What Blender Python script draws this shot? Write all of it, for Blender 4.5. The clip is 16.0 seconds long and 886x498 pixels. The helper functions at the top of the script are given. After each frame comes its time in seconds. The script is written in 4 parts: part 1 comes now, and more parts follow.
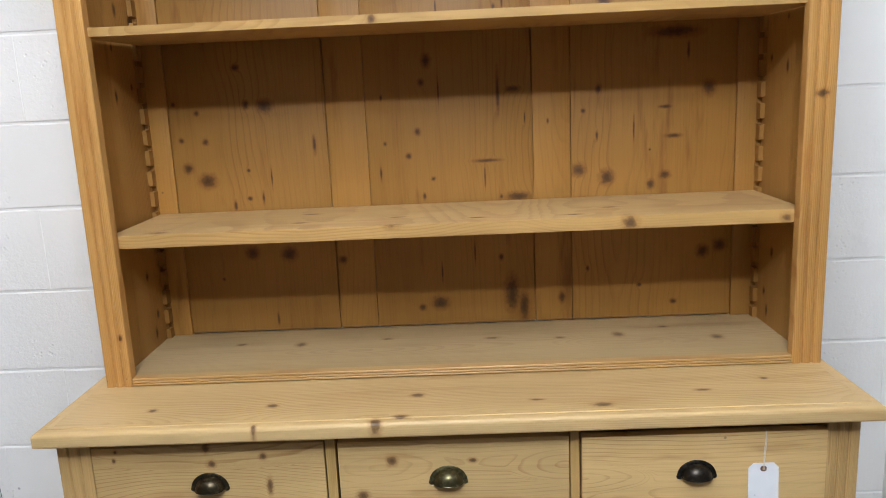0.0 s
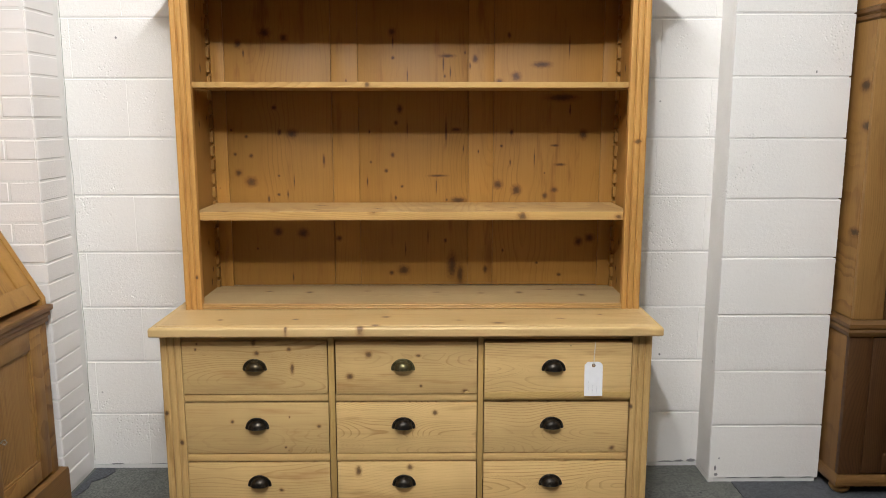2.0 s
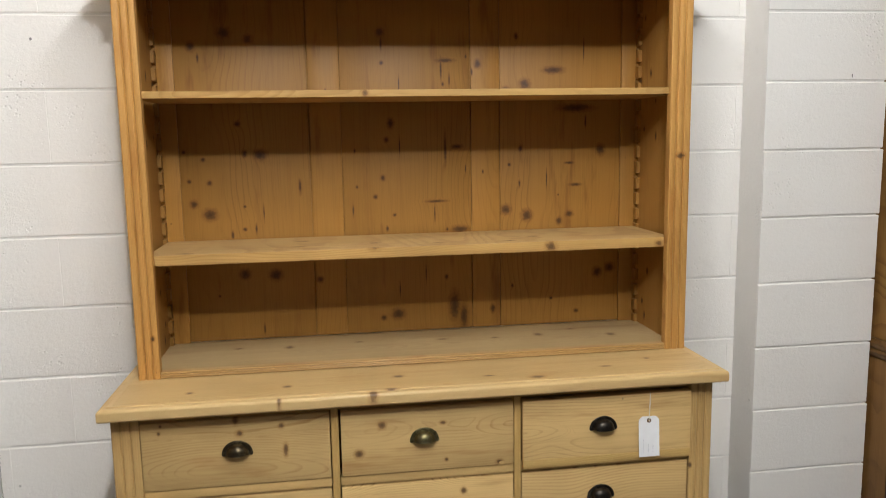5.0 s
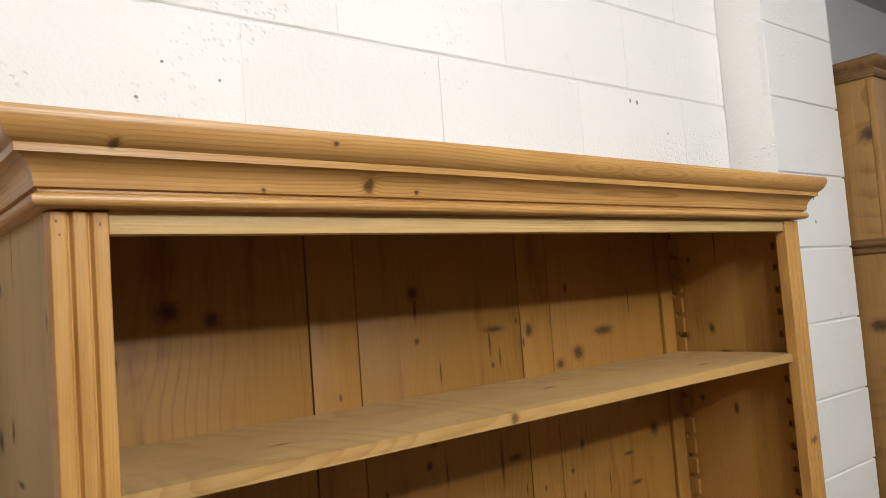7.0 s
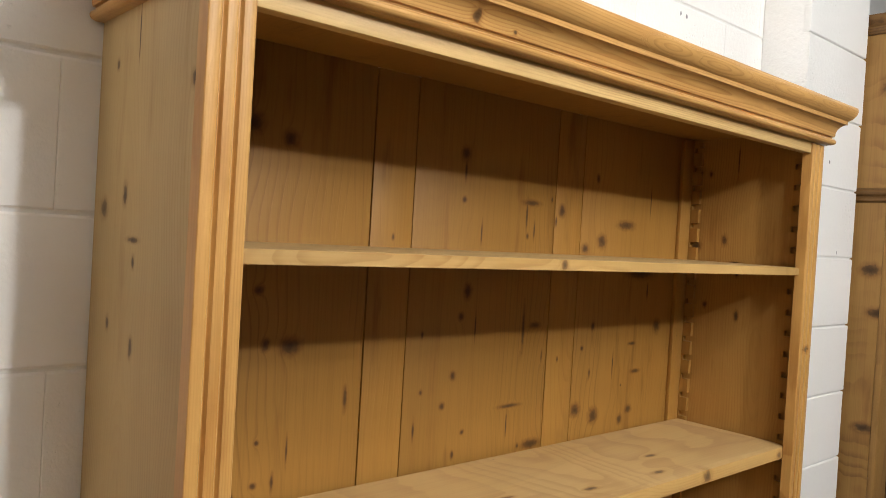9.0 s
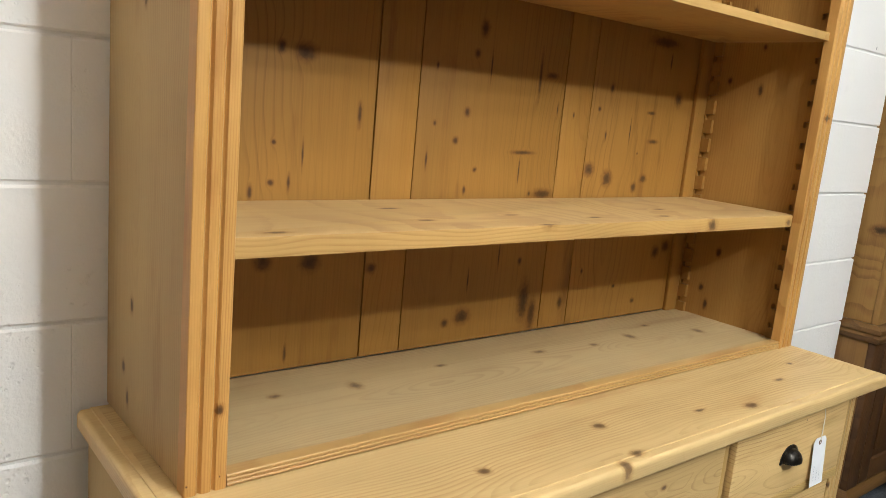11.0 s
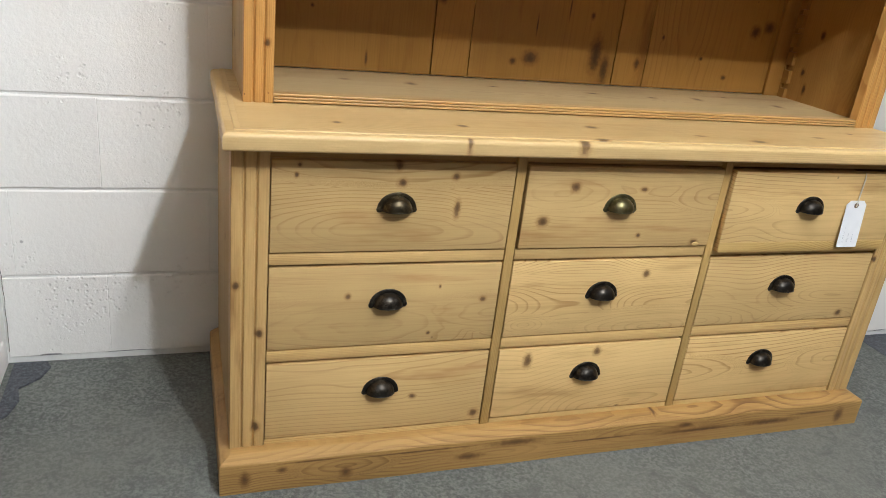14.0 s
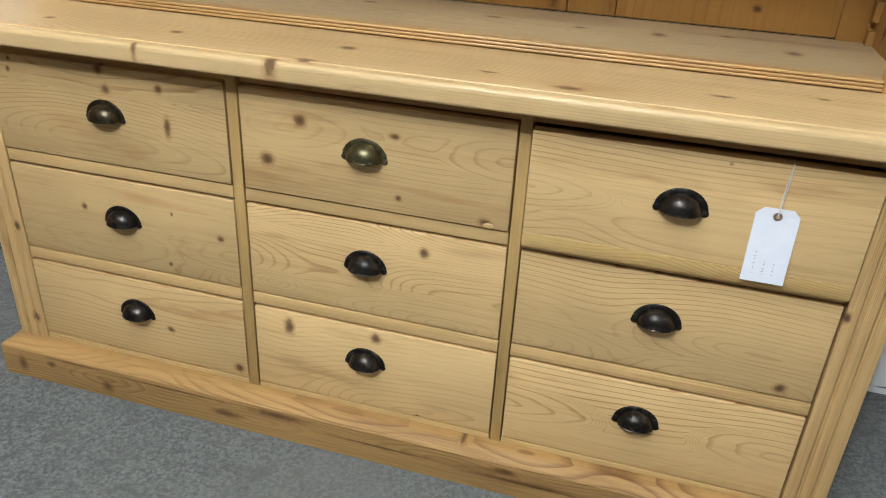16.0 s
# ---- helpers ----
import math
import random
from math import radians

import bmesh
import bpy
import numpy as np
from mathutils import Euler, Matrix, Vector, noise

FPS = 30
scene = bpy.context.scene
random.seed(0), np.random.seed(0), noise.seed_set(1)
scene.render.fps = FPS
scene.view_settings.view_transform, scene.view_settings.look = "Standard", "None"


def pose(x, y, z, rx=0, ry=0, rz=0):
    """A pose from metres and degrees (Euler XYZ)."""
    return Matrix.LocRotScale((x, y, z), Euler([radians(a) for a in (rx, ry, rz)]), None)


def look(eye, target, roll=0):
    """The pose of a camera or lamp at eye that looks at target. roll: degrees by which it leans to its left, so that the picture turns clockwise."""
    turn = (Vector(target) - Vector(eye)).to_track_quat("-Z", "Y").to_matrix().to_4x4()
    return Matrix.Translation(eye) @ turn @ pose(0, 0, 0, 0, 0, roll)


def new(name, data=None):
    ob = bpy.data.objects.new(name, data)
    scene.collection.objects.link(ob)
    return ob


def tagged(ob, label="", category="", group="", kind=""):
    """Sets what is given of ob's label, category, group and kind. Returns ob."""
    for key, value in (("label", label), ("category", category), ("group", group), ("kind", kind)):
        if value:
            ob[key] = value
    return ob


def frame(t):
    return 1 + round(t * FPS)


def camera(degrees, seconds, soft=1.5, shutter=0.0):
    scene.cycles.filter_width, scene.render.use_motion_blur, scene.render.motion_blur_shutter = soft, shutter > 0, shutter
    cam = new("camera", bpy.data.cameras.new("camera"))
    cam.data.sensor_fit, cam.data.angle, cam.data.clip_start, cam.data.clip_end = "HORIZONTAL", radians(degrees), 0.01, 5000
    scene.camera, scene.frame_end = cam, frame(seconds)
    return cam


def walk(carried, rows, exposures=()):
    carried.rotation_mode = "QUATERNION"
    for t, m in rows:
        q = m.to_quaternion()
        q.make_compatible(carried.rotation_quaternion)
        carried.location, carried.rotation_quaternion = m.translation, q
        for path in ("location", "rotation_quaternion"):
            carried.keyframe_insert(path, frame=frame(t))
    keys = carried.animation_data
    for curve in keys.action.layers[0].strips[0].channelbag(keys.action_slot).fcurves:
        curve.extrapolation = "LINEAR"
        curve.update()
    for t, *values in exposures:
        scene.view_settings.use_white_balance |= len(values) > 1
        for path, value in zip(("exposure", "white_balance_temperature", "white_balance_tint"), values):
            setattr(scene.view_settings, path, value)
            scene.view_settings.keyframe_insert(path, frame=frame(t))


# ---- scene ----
cam = camera(60.1, 16.0, soft=0.75, shutter=0.15)
PATH = [
    (0, (0.05, -1.409, 1.352), (-0.003, 0.548, 0.943), -2.6),
    (0.5, (0.037, -1.708, 1.409), (0.02, 0.266, 1.085), -1.3),
    (1, (-0.004, -1.986, 1.408), (0.023, -0.007, 1.123), -0.3),
    (1.5, (0.055, -2.219, 1.412), (0.076, -0.24, 1.122), -0.0),
    (1.9, (0.088, -2.366, 1.388), (0.12, -0.393, 1.066), 0.1),
    (2, (0.108, -2.396, 1.386), (0.128, -0.425, 1.05), -0.0),
    (2.5, (0.11, -2.539, 1.328), (0.12, -0.582, 0.914), -0.2),
    (3, (0.123, -2.624, 1.29), (0.116, -0.674, 0.847), -0.4),
    (3.2, (0.119, -2.636, 1.281), (0.11, -0.686, 0.838), -0.5),
    (5.3, (-0.319, -1.705, 1.422), (0.089, 0.244, 1.23), -1.4),
    (5.5, (-0.386, -1.549, 1.466), (0.118, 0.383, 1.359), -1.9),
    (6, (-0.562, -1.168, 1.597), (0.248, 0.661, 1.636), -3.7),
    (6.5, (-0.792, -0.892, 1.664), (0.288, 0.789, 1.749), -4.9),
    (7, (-0.932, -0.663, 1.685), (0.334, 0.88, 1.814), -4.3),
    (7.5, (-1.048, -0.555, 1.689), (0.284, 0.929, 1.836), -2.2),
    (8, (-1.082, -0.531, 1.656), (0.265, 0.942, 1.781), 0.3),
    (8.5, (-1.091, -0.557, 1.602), (0.249, 0.927, 1.656), 2.2),
    (9, (-1.097, -0.619, 1.535), (0.225, 0.881, 1.496), 3.4),
    (9.2, (-1.096, -0.638, 1.509), (0.221, 0.866, 1.434), 3.8),
    (11.3, (-1.082, -0.741, 1.22), (0.145, 0.785, 0.815), 5.5),
    (11.5, (-1.071, -0.764, 1.187), (0.146, 0.766, 0.765), 5.7),
    (12, (-1.058, -0.829, 1.115), (0.117, 0.707, 0.605), 6.3),
    (12.5, (-1.054, -0.899, 1.081), (0.061, 0.658, 0.504), 7.1),
    (13, (-1.054, -0.977, 1.047), (-0.032, 0.619, 0.409), 7.4),
    (13.5, (-1.018, -1.164, 1.045), (-0.173, 0.509, 0.347), 7.2),
    (14, (-0.859, -1.32, 1.064), (-0.222, 0.423, 0.318), 6.7),
    (14.5, (-0.543, -1.394, 1.073), (-0.151, 0.403, 0.287), 5.8),
    (15, (-0.216, -1.342, 1.051), (-0.116, 0.476, 0.224), 4.6),
    (15.5, (0.113, -1.22, 1.031), (-0.072, 0.567, 0.153), 3.6),
    (16, (0.423, -1.078, 1.028), (-0.03, 0.636, 0.101), 3.1),
]
# the picture starts cooler, darkens at the bright wall and brightens again
EXPOSURES = [(0.0, 0.24, 5650, 9), (0.8, 0.12, 6200, 10), (1.5, 0.14, 6200, 10), (3.0, 0.28, 6450, 10), (5.5, -0.04, 6300, 9), (8.0, -0.17, 6300, 10), (9.0, 0.18, 6300, 9), (11.5, 0.5, 6000, 5), (13.0, 0.52, 5900, 6), (15.3, 0.4, 6000, 8), (16.0, 0.46, 5550, 7)]
walk(cam, [(t, look(eye, target, roll)) for t, eye, target, roll in PATH], EXPOSURES)

# ---- world and lamps ----
world = bpy.data.worlds.new("world")
scene.world = world
world.use_nodes = True
world.node_tree.nodes["Background"].inputs[0].default_value = (0.8, 0.87, 1.0, 1)
world.node_tree.nodes["Background"].inputs[1].default_value = 0.008

WARM = (1.0, 0.99, 0.965)
# unseen overhead light above the aisle, split into four added bulbs: y and power of each
BULB_X, BULB_Z = -0.06, 2.72
BULBS = [(-1.0, 28.0), (-1.45, 18.0), (-1.9, 42.0), (-2.35, 126.0)]
for by, power in BULBS:
    key_light = bpy.data.lights.new("key_light", "POINT")
    key_light.energy, key_light.color, key_light.shadow_soft_size = power, WARM, 0.06
    new("key_light", key_light).matrix_world = pose(BULB_X, by, BULB_Z)
TUBE_Z = 2.74
# x, y, length, power of unseen tubes added as fill light
FILL_TUBES = [(-2.4, -0.75, 1.2, 4.5), (2.8, -0.75, 1.2, 6.5), (-0.06, -5.2, 1.5, 2.5), (-3.0, -5.2, 1.5, 2.5), (3.0, -5.2, 1.5, 2.5)]
for tx, ty, long, power in FILL_TUBES:
    lamp = bpy.data.lights.new("fill_tube_light", "AREA")
    lamp.shape, lamp.size, lamp.size_y = "RECTANGLE", 0.06, long
    lamp.energy, lamp.color = power, WARM
    new("fill_tube_light", lamp).matrix_world = pose(tx, ty, TUBE_Z - 0.022)


# ---- materials ----
class Nodes:
    """Short names for building a node material."""

    def __init__(self, name):
        self.mat = bpy.data.materials.new(name)
        self.mat.use_nodes = True
        self.tree = self.mat.node_tree
        self.bsdf = self.tree.nodes["Principled BSDF"]

    def add(self, kind):
        return self.tree.nodes.new(kind)

    def put(self, socket, value):
        if isinstance(value, bpy.types.NodeSocket):
            self.tree.links.new(value, socket)
        else:
            socket.default_value = value

    def math(self, op, a, b=0.0, c=0.0, clamp=False):
        node = self.add("ShaderNodeMath")
        node.operation, node.use_clamp = op, clamp
        for socket, value in zip(node.inputs, (a, b, c)):
            self.put(socket, value)
        return node.outputs[0]

    def vec(self, op, a, b=(0, 0, 0), c=(0, 0, 0)):
        node = self.add("ShaderNodeVectorMath")
        node.operation = op
        for socket, value in zip(node.inputs, (a, b, c)):
            self.put(socket, value)
        return node.outputs["Value"] if op == "LENGTH" else node.outputs[0]

    def noise(self, vector, scale, detail=2.0, rough=0.5, distortion=0.0):
        node = self.add("ShaderNodeTexNoise")
        for key, value in (("Vector", vector), ("Scale", scale), ("Detail", detail), ("Roughness", rough), ("Distortion", distortion)):
            self.put(node.inputs[key], value)
        return node.outputs[0]

    def remap(self, value, a, b, c=0.0, d=1.0):
        node = self.add("ShaderNodeMapRange")
        node.interpolation_type = "SMOOTHSTEP"
        for socket, v in zip(node.inputs, (value, a, b, c, d)):
            self.put(socket, v)
        return node.outputs[0]

    def mix(self, factor, a, b, blend="MIX"):
        node = self.add("ShaderNodeMix")
        node.data_type, node.blend_type = "RGBA", blend
        self.put(node.inputs[0], factor)
        self.put(node.inputs[6], (*a, 1) if isinstance(a, tuple) else a)
        self.put(node.inputs[7], (*b, 1) if isinstance(b, tuple) else b)
        return node.outputs[2]

    def place(self):
        return self.add("ShaderNodeNewGeometry").outputs["Position"]

    def random(self):
        return self.add("ShaderNodeObjectInfo").outputs["Random"]

    def finish(self, colour, rough, bump=None, strength=0.2, depth=0.001, metal=0.0):
        self.put(self.bsdf.inputs["Base Color"], (*colour, 1) if isinstance(colour, tuple) else colour)
        self.put(self.bsdf.inputs["Roughness"], rough)
        self.put(self.bsdf.inputs["Metallic"], metal)
        if bump is not None:
            node = self.add("ShaderNodeBump")
            node.inputs["Strength"].default_value, node.inputs["Distance"].default_value = strength, depth
            self.put(node.inputs["Height"], bump)
            self.put(self.bsdf.inputs["Normal"], node.outputs[0])
        return self.mat


def wood(name, along, light, dark, knots=(), plane="xz", ring=38.0, wander=2.2, contrast=0.45, rough=0.5, knot_colour=(0.05, 0.021, 0.008), dust=0.0, knot_depth=0.86, sway=0.09, face="y", spread=0.14, deep=None, patch=0.0, flames=(), thin=0.4):
    """Pine: fibres and year rings that run along one axis, and knots at given places (two coordinates in the plane, two radii)."""
    n = Nodes(name)
    lift = 0.2 if sway > 0.05 else 0.03
    place, chance = n.place(), n.random()
    # nearest knot, in knot radii
    near = None
    ax = ["xyz".index(a) for a in plane]
    for spot in knots:
        if len(spot) == 6:
            far = n.vec("LENGTH", n.vec("MULTIPLY_ADD", place, tuple(1 / r for r in spot[3:]), tuple(-c / r for c, r in zip(spot[:3], spot[3:]))))
            near = far if near is None else n.math("MINIMUM", near, far)
            continue
        u, v, ru, rv = spot
        scale, shift = [0.0] * 3, [0.0] * 3
        scale[ax[0]], scale[ax[1]] = 1 / ru, 1 / rv
        shift[ax[0]], shift[ax[1]] = -u / ru, -v / rv
        if deep:
            third = ({0, 1, 2} - set(ax)).pop()
            scale[third], shift[third] = 1 / deep[1], -deep[0] / deep[1]
        far = n.vec("LENGTH", n.vec("MULTIPLY_ADD", place, tuple(scale), tuple(shift)))
        near = far if near is None else n.math("MINIMUM", near, far)
    # a board's own piece of the log
    comb = n.add("ShaderNodeCombineXYZ")
    for k, f in enumerate((17.3, 29.7, 11.9)):
        n.put(comb.inputs[k], n.math("MULTIPLY", chance, f))
    p = n.vec("ADD", place, comb.outputs[0])
    grain = {"x": (1.3, 9.0, 9.0), "y": (9.0, 1.3, 9.0), "z": (9.0, 9.0, 1.3)}[along]
    fine = {"x": (5, 260, 260), "y": (260, 5, 260), "z": (260, 260, 5)}[along]
    length = {"x": (1.7, 0.25, 0.25), "y": (0.25, 1.7, 0.25), "z": (0.25, 0.25, 1.7)}[along]
    across = [a for a in "xyz" if a not in (along, face)][0] if along != face else "x"
    split = n.add("ShaderNodeSeparateXYZ")
    n.put(split.inputs[0], p)
    # distance from the pith, which the cut nears and leaves along the board: arched rings
    bend = n.math("MULTIPLY_ADD", n.noise(n.vec("MULTIPLY", p, length), 1.0, 1.0), sway, -sway / 2)
    aside = n.math("PINGPONG", n.math("ADD", split.outputs["xyz".index(across)], bend), 0.5 / ring * 18)
    rise = n.math("MULTIPLY_ADD", n.noise(n.vec("MULTIPLY", n.vec("ADD", p, (5.1, 2.3, 8.7)), length), 1.25, 1.5), lift, -0.3 * lift)
    pith = n.math("SQRT", n.math("ADD", n.math("MULTIPLY", aside, aside), n.math("MULTIPLY", rise, rise)))
    wobbly = n.math("MULTIPLY", n.noise(n.vec("MULTIPLY", p, grain), 1.0, 3.0, 0.5), wander)
    phase = n.math("ADD", n.math("MULTIPLY", pith, ring * 1.9), wobbly)
    if near is not None:
        phase = n.math("ADD", phase, n.math("DIVIDE", 1.6, n.math("ADD", 1.0, n.math("MULTIPLY", near, near))))
    # arched figure: rings close round a long oval
    for u, v, ru, rv, rings in flames:
        scale, shift = [0.0] * 3, [0.0] * 3
        scale[ax[0]], scale[ax[1]] = 1 / ru, 1 / rv
        shift[ax[0]], shift[ax[1]] = -u / ru, -v / rv
        far = n.vec("LENGTH", n.vec("MULTIPLY_ADD", place, tuple(scale), tuple(shift)))
        ragged = n.math("MULTIPLY", n.noise(n.vec("MULTIPLY", p, grain), 2.6, 2.0, 0.5), 2.2)
        oval = n.math("ADD", n.math("MULTIPLY", far, rings), ragged)
        blend = n.add("ShaderNodeMix")
        n.put(blend.inputs[0], n.remap(far, 1.25, 0.95))
        n.put(blend.inputs[2], phase)
        n.put(blend.inputs[3], oval)
        phase = blend.outputs[0]
    saw = n.math("FRACT", phase)
    late = n.math("MULTIPLY", n.remap(saw, thin, 0.92), n.remap(saw, 1.0, 0.94))
    fade = n.remap(n.noise(n.vec("MULTIPLY", n.vec("ADD", p, (3.7, 1.9, 5.3)), grain), 0.6, 2.0), 0.35 + patch, 0.68 + patch * 0.6, 0.1, 1.0)
    fibre = n.noise(n.vec("MULTIPLY", p, fine), 1.0, 3.0, 0.6)
    streak = n.noise(n.vec("MULTIPLY", p, fine), 0.12, 3.0, 0.6)
    stain = n.noise(p, 3.1, 3.0, 0.55)
    amount = n.math("MULTIPLY", n.math("MULTIPLY", late, fade), contrast)
    amount = n.math("ADD", amount, n.math("ADD", n.math("MULTIPLY", n.math("SUBTRACT", fibre, 0.5), 1.5 * min(contrast, 0.6)), n.math("MULTIPLY", n.math("SUBTRACT", streak, 0.42), 1.1 * min(contrast, 0.6))), clamp=True)
    colour = n.mix(amount, light, dark)
    shade = n.math("ADD", n.math("MULTIPLY_ADD", chance, spread, 1 - spread / 2), n.math("MULTIPLY_ADD", stain, 0.42, -0.21))
    tone = n.add("ShaderNodeCombineColor")
    for k, f in enumerate((1.0, 1.02, 1.06)):
        n.put(tone.inputs[k], n.math("POWER", shade, f))
    colour = n.mix(1.0, colour, tone.outputs[0], "MULTIPLY")
    # long darker stains along the grain
    smear = n.noise(n.vec("MULTIPLY", n.vec("ADD", p, (7.7, 4.1, 1.3)), grain), 1.9, 4.0, 0.6)
    colour = n.mix(n.remap(smear, 0.56, 0.74, 0.0, 0.6), colour, tuple(c * f for c, f in zip(dark, (1.0, 0.92, 0.85))))
    # small pin knots and scratches
    pin = n.add("ShaderNodeTexVoronoi")
    pin.inputs["Scale"].default_value = 4.3
    n.put(pin.inputs["Vector"], p)
    colour = n.mix(n.remap(pin.outputs["Distance"], 0.018, 0.006, 0.0, 0.55), colour, knot_colour)
    if dust:
        up = n.add("ShaderNodeSeparateXYZ")
        n.put(up.inputs[0], n.add("ShaderNodeNewGeometry").outputs["Normal"])
        settled = n.math("MULTIPLY", n.remap(n.noise(p, 5.0, 4.0), 0.25, 0.7, dust * 0.7, dust), n.remap(up.outputs[2], 0.3, 0.9))
        colour = n.mix(settled, colour, (0.44, 0.38, 0.26))
    if near is not None:
        wobble = n.math("ADD", near, n.math("MULTIPLY_ADD", n.noise(p, 90.0, 2.0), 0.9, -0.45))
        colour = n.mix(n.remap(wobble, 1.8, 0.8, 0.0, 0.5), colour, tuple(c * f for c, f in zip(dark, (0.8, 0.7, 0.6))))
        colour = n.mix(n.remap(wobble, 1.05, 0.6, 0.0, knot_depth * 0.8), colour, knot_colour)
        colour = n.mix(n.remap(wobble, 0.62, 0.2, 0.0, 0.5), colour, tuple(c * 0.45 for c in knot_colour))
    gloss = n.math("MULTIPLY_ADD", stain, 0.16, rough - 0.08)
    n.bsdf.inputs["Specular IOR Level"].default_value = 0.35
    height = n.math("ADD", n.math("MULTIPLY", fibre, 0.6), n.math("MULTIPLY", late, -0.6))
    return n.finish(colour, gloss, height, 0.22, 0.0007)


# knots and short cracks: two coordinates and two radii, bay by bay
BACK_TOP = [(-0.519, 1.697, 0.018, 0.015), (-0.450, 1.679, 0.012, 0.012), (-0.618, 1.656, 0.011, 0.013), (-0.599, 1.622, 0.003, 0.012), (-0.051, 1.699, 0.011, 0.013), (-0.048, 1.666, 0.003, 0.02), (-0.048, 1.607, 0.006, 0.006), (0.005, 1.543, 0.002, 0.022), (-0.223, 1.524, 0.003, 0.006), (0.152, 1.614, 0.024, 0.006), (0.139, 1.588, 0.003, 0.03), (0.165, 1.555, 0.0025, 0.018), (0.144, 1.541, 0.004, 0.006), (0.219, 1.626, 0.003, 0.006), (0.257, 1.603, 0.010, 0.013), (0.238, 1.578, 0.003, 0.01), (0.382, 1.688, 0.006, 0.01), (0.347, 1.52, 0.012, 0.01), (0.410, 1.54, 0.015, 0.015), (0.505, 1.583, 0.03, 0.010), (0.606, 1.648, 0.002, 0.032)]
BACK_LEFT = [(-0.656, 1.343, 0.005, 0.005), (-0.601, 1.319, 0.006, 0.006), (-0.645, 1.253, 0.006, 0.006), (-0.585, 1.247, 0.007, 0.007), (-0.476, 1.335, 0.007, 0.010), (-0.430, 1.33, 0.018, 0.014), (-0.635, 1.183, 0.011, 0.011), (-0.588, 1.149, 0.019, 0.016), (-0.426, 1.151, 0.002, 0.022), (-0.483, 1.172, 0.004, 0.004), (-0.486, 1.101, 0.006, 0.005), (-0.451, 1.101, 0.003, 0.014), (-0.524, 1.084, 0.004, 0.012), (-0.493, 1.426, 0.008, 0.008), (-0.312, 1.23, 0.004, 0.02), (-0.493, 0.959, 0.015, 0.014), (-0.398, 0.953, 0.018, 0.016), (-0.26, 0.932, 0.009, 0.009), (-0.441, 0.78, 0.003, 0.014), (-0.574, 0.893, 0.004, 0.004)]
BACK_MIDDLE = [(-0.139, 1.337, 0.003, 0.006), (-0.135, 1.224, 0.004, 0.005), (-0.149, 1.15, 0.0025, 0.018), (-0.024, 1.421, 0.010, 0.014), (-0.039, 1.37, 0.007, 0.008), (0.003, 1.349, 0.002, 0.026), (-0.053, 1.25, 0.007, 0.008), (-0.077, 1.191, 0.006, 0.007), (-0.018, 1.132, 0.005, 0.005), (-0.042, 1.088, 0.004, 0.008), (0.149, 1.34, 0.004, 0.045), (0.186, 1.345, 0.016, 0.006), (0.118, 1.172, 0.03, 0.004), (0.112, 1.131, 0.002, 0.026), (0.152, 1.08, 0.004, 0.005), (0.195, 1.079, 0.026, 0.010), (0.214, 1.274, 0.002, 0.012), (-0.006, 0.889, 0.002, 0.022), (-0.061, 0.797, 0.008, 0.008), (-0.014, 0.808, 0.019, 0.016), (0.08, 0.939, 0.002, 0.026), (0.147, 0.923, 0.005, 0.008), (0.172, 0.825, 0.016, 0.042), (0.203, 0.79, 0.012, 0.034)]
BACK_RIGHT = [(0.271, 1.263, 0.003, 0.006), (0.358, 1.284, 0.005, 0.005), (0.396, 1.335, 0.006, 0.01), (0.392, 1.222, 0.003, 0.01), (0.483, 1.235, 0.002, 0.028), (0.58, 1.214, 0.018, 0.005), (0.523, 1.182, 0.003, 0.003), (0.346, 1.138, 0.015, 0.014), (0.416, 1.117, 0.016, 0.017), (0.525, 1.095, 0.009, 0.011), (0.561, 1.118, 0.012, 0.009), (0.614, 1.418, 0.003, 0.018), (0.666, 1.327, 0.014, 0.016), (0.583, 1.463, 0.05, 0.012), (0.56, 1.286, 0.014, 0.004), (0.301, 0.81, 0.008, 0.012), (0.367, 0.884, 0.004, 0.006), (0.499, 0.836, 0.005, 0.005), (0.587, 0.789, 0.008, 0.006), (0.659, 0.919, 0.014, 0.015), (0.702, 0.933, 0.015, 0.014)]
BACK_KNOTS = BACK_TOP + BACK_LEFT + BACK_MIDDLE + BACK_RIGHT
DRAWER_KNOTS = [(-0.481, 0.67, 0.008, 0.009), (-0.472, 0.636, 0.009, 0.008), (-0.367, 0.649, 0.007, 0.007), (-0.358, 0.584, 0.006, 0.018), (-0.669, 0.649, 0.004, 0.005), (-0.664, 0.668, 0.004, 0.004), (-0.109, 0.631, 0.010, 0.010), (-0.171, 0.557, 0.011, 0.011), (0.06, 0.524, 0.005, 0.005), (0.052, 0.627, 0.009, 0.005), (0.204, 0.507, 0.009, 0.006)]
DRAWER_KNOTS += [(-0.561, 0.402, 0.006, 0.006), (-0.373, 0.417, 0.003, 0.004), (-0.276, 0.385, 0.007, 0.006), (-0.388, 0.312, 0.004, 0.004), (0.106, 0.431, 0.008, 0.008), (-0.408, 0.16, 0.008, 0.006), (-0.261, 0.104, 0.010, 0.009), (-0.149, 0.227, 0.009, 0.017), (0.022, 0.24, 0.009, 0.01), (0.105, 0.084, 0.006, 0.005), (0.693, 0.306, 0.009, 0.008)]
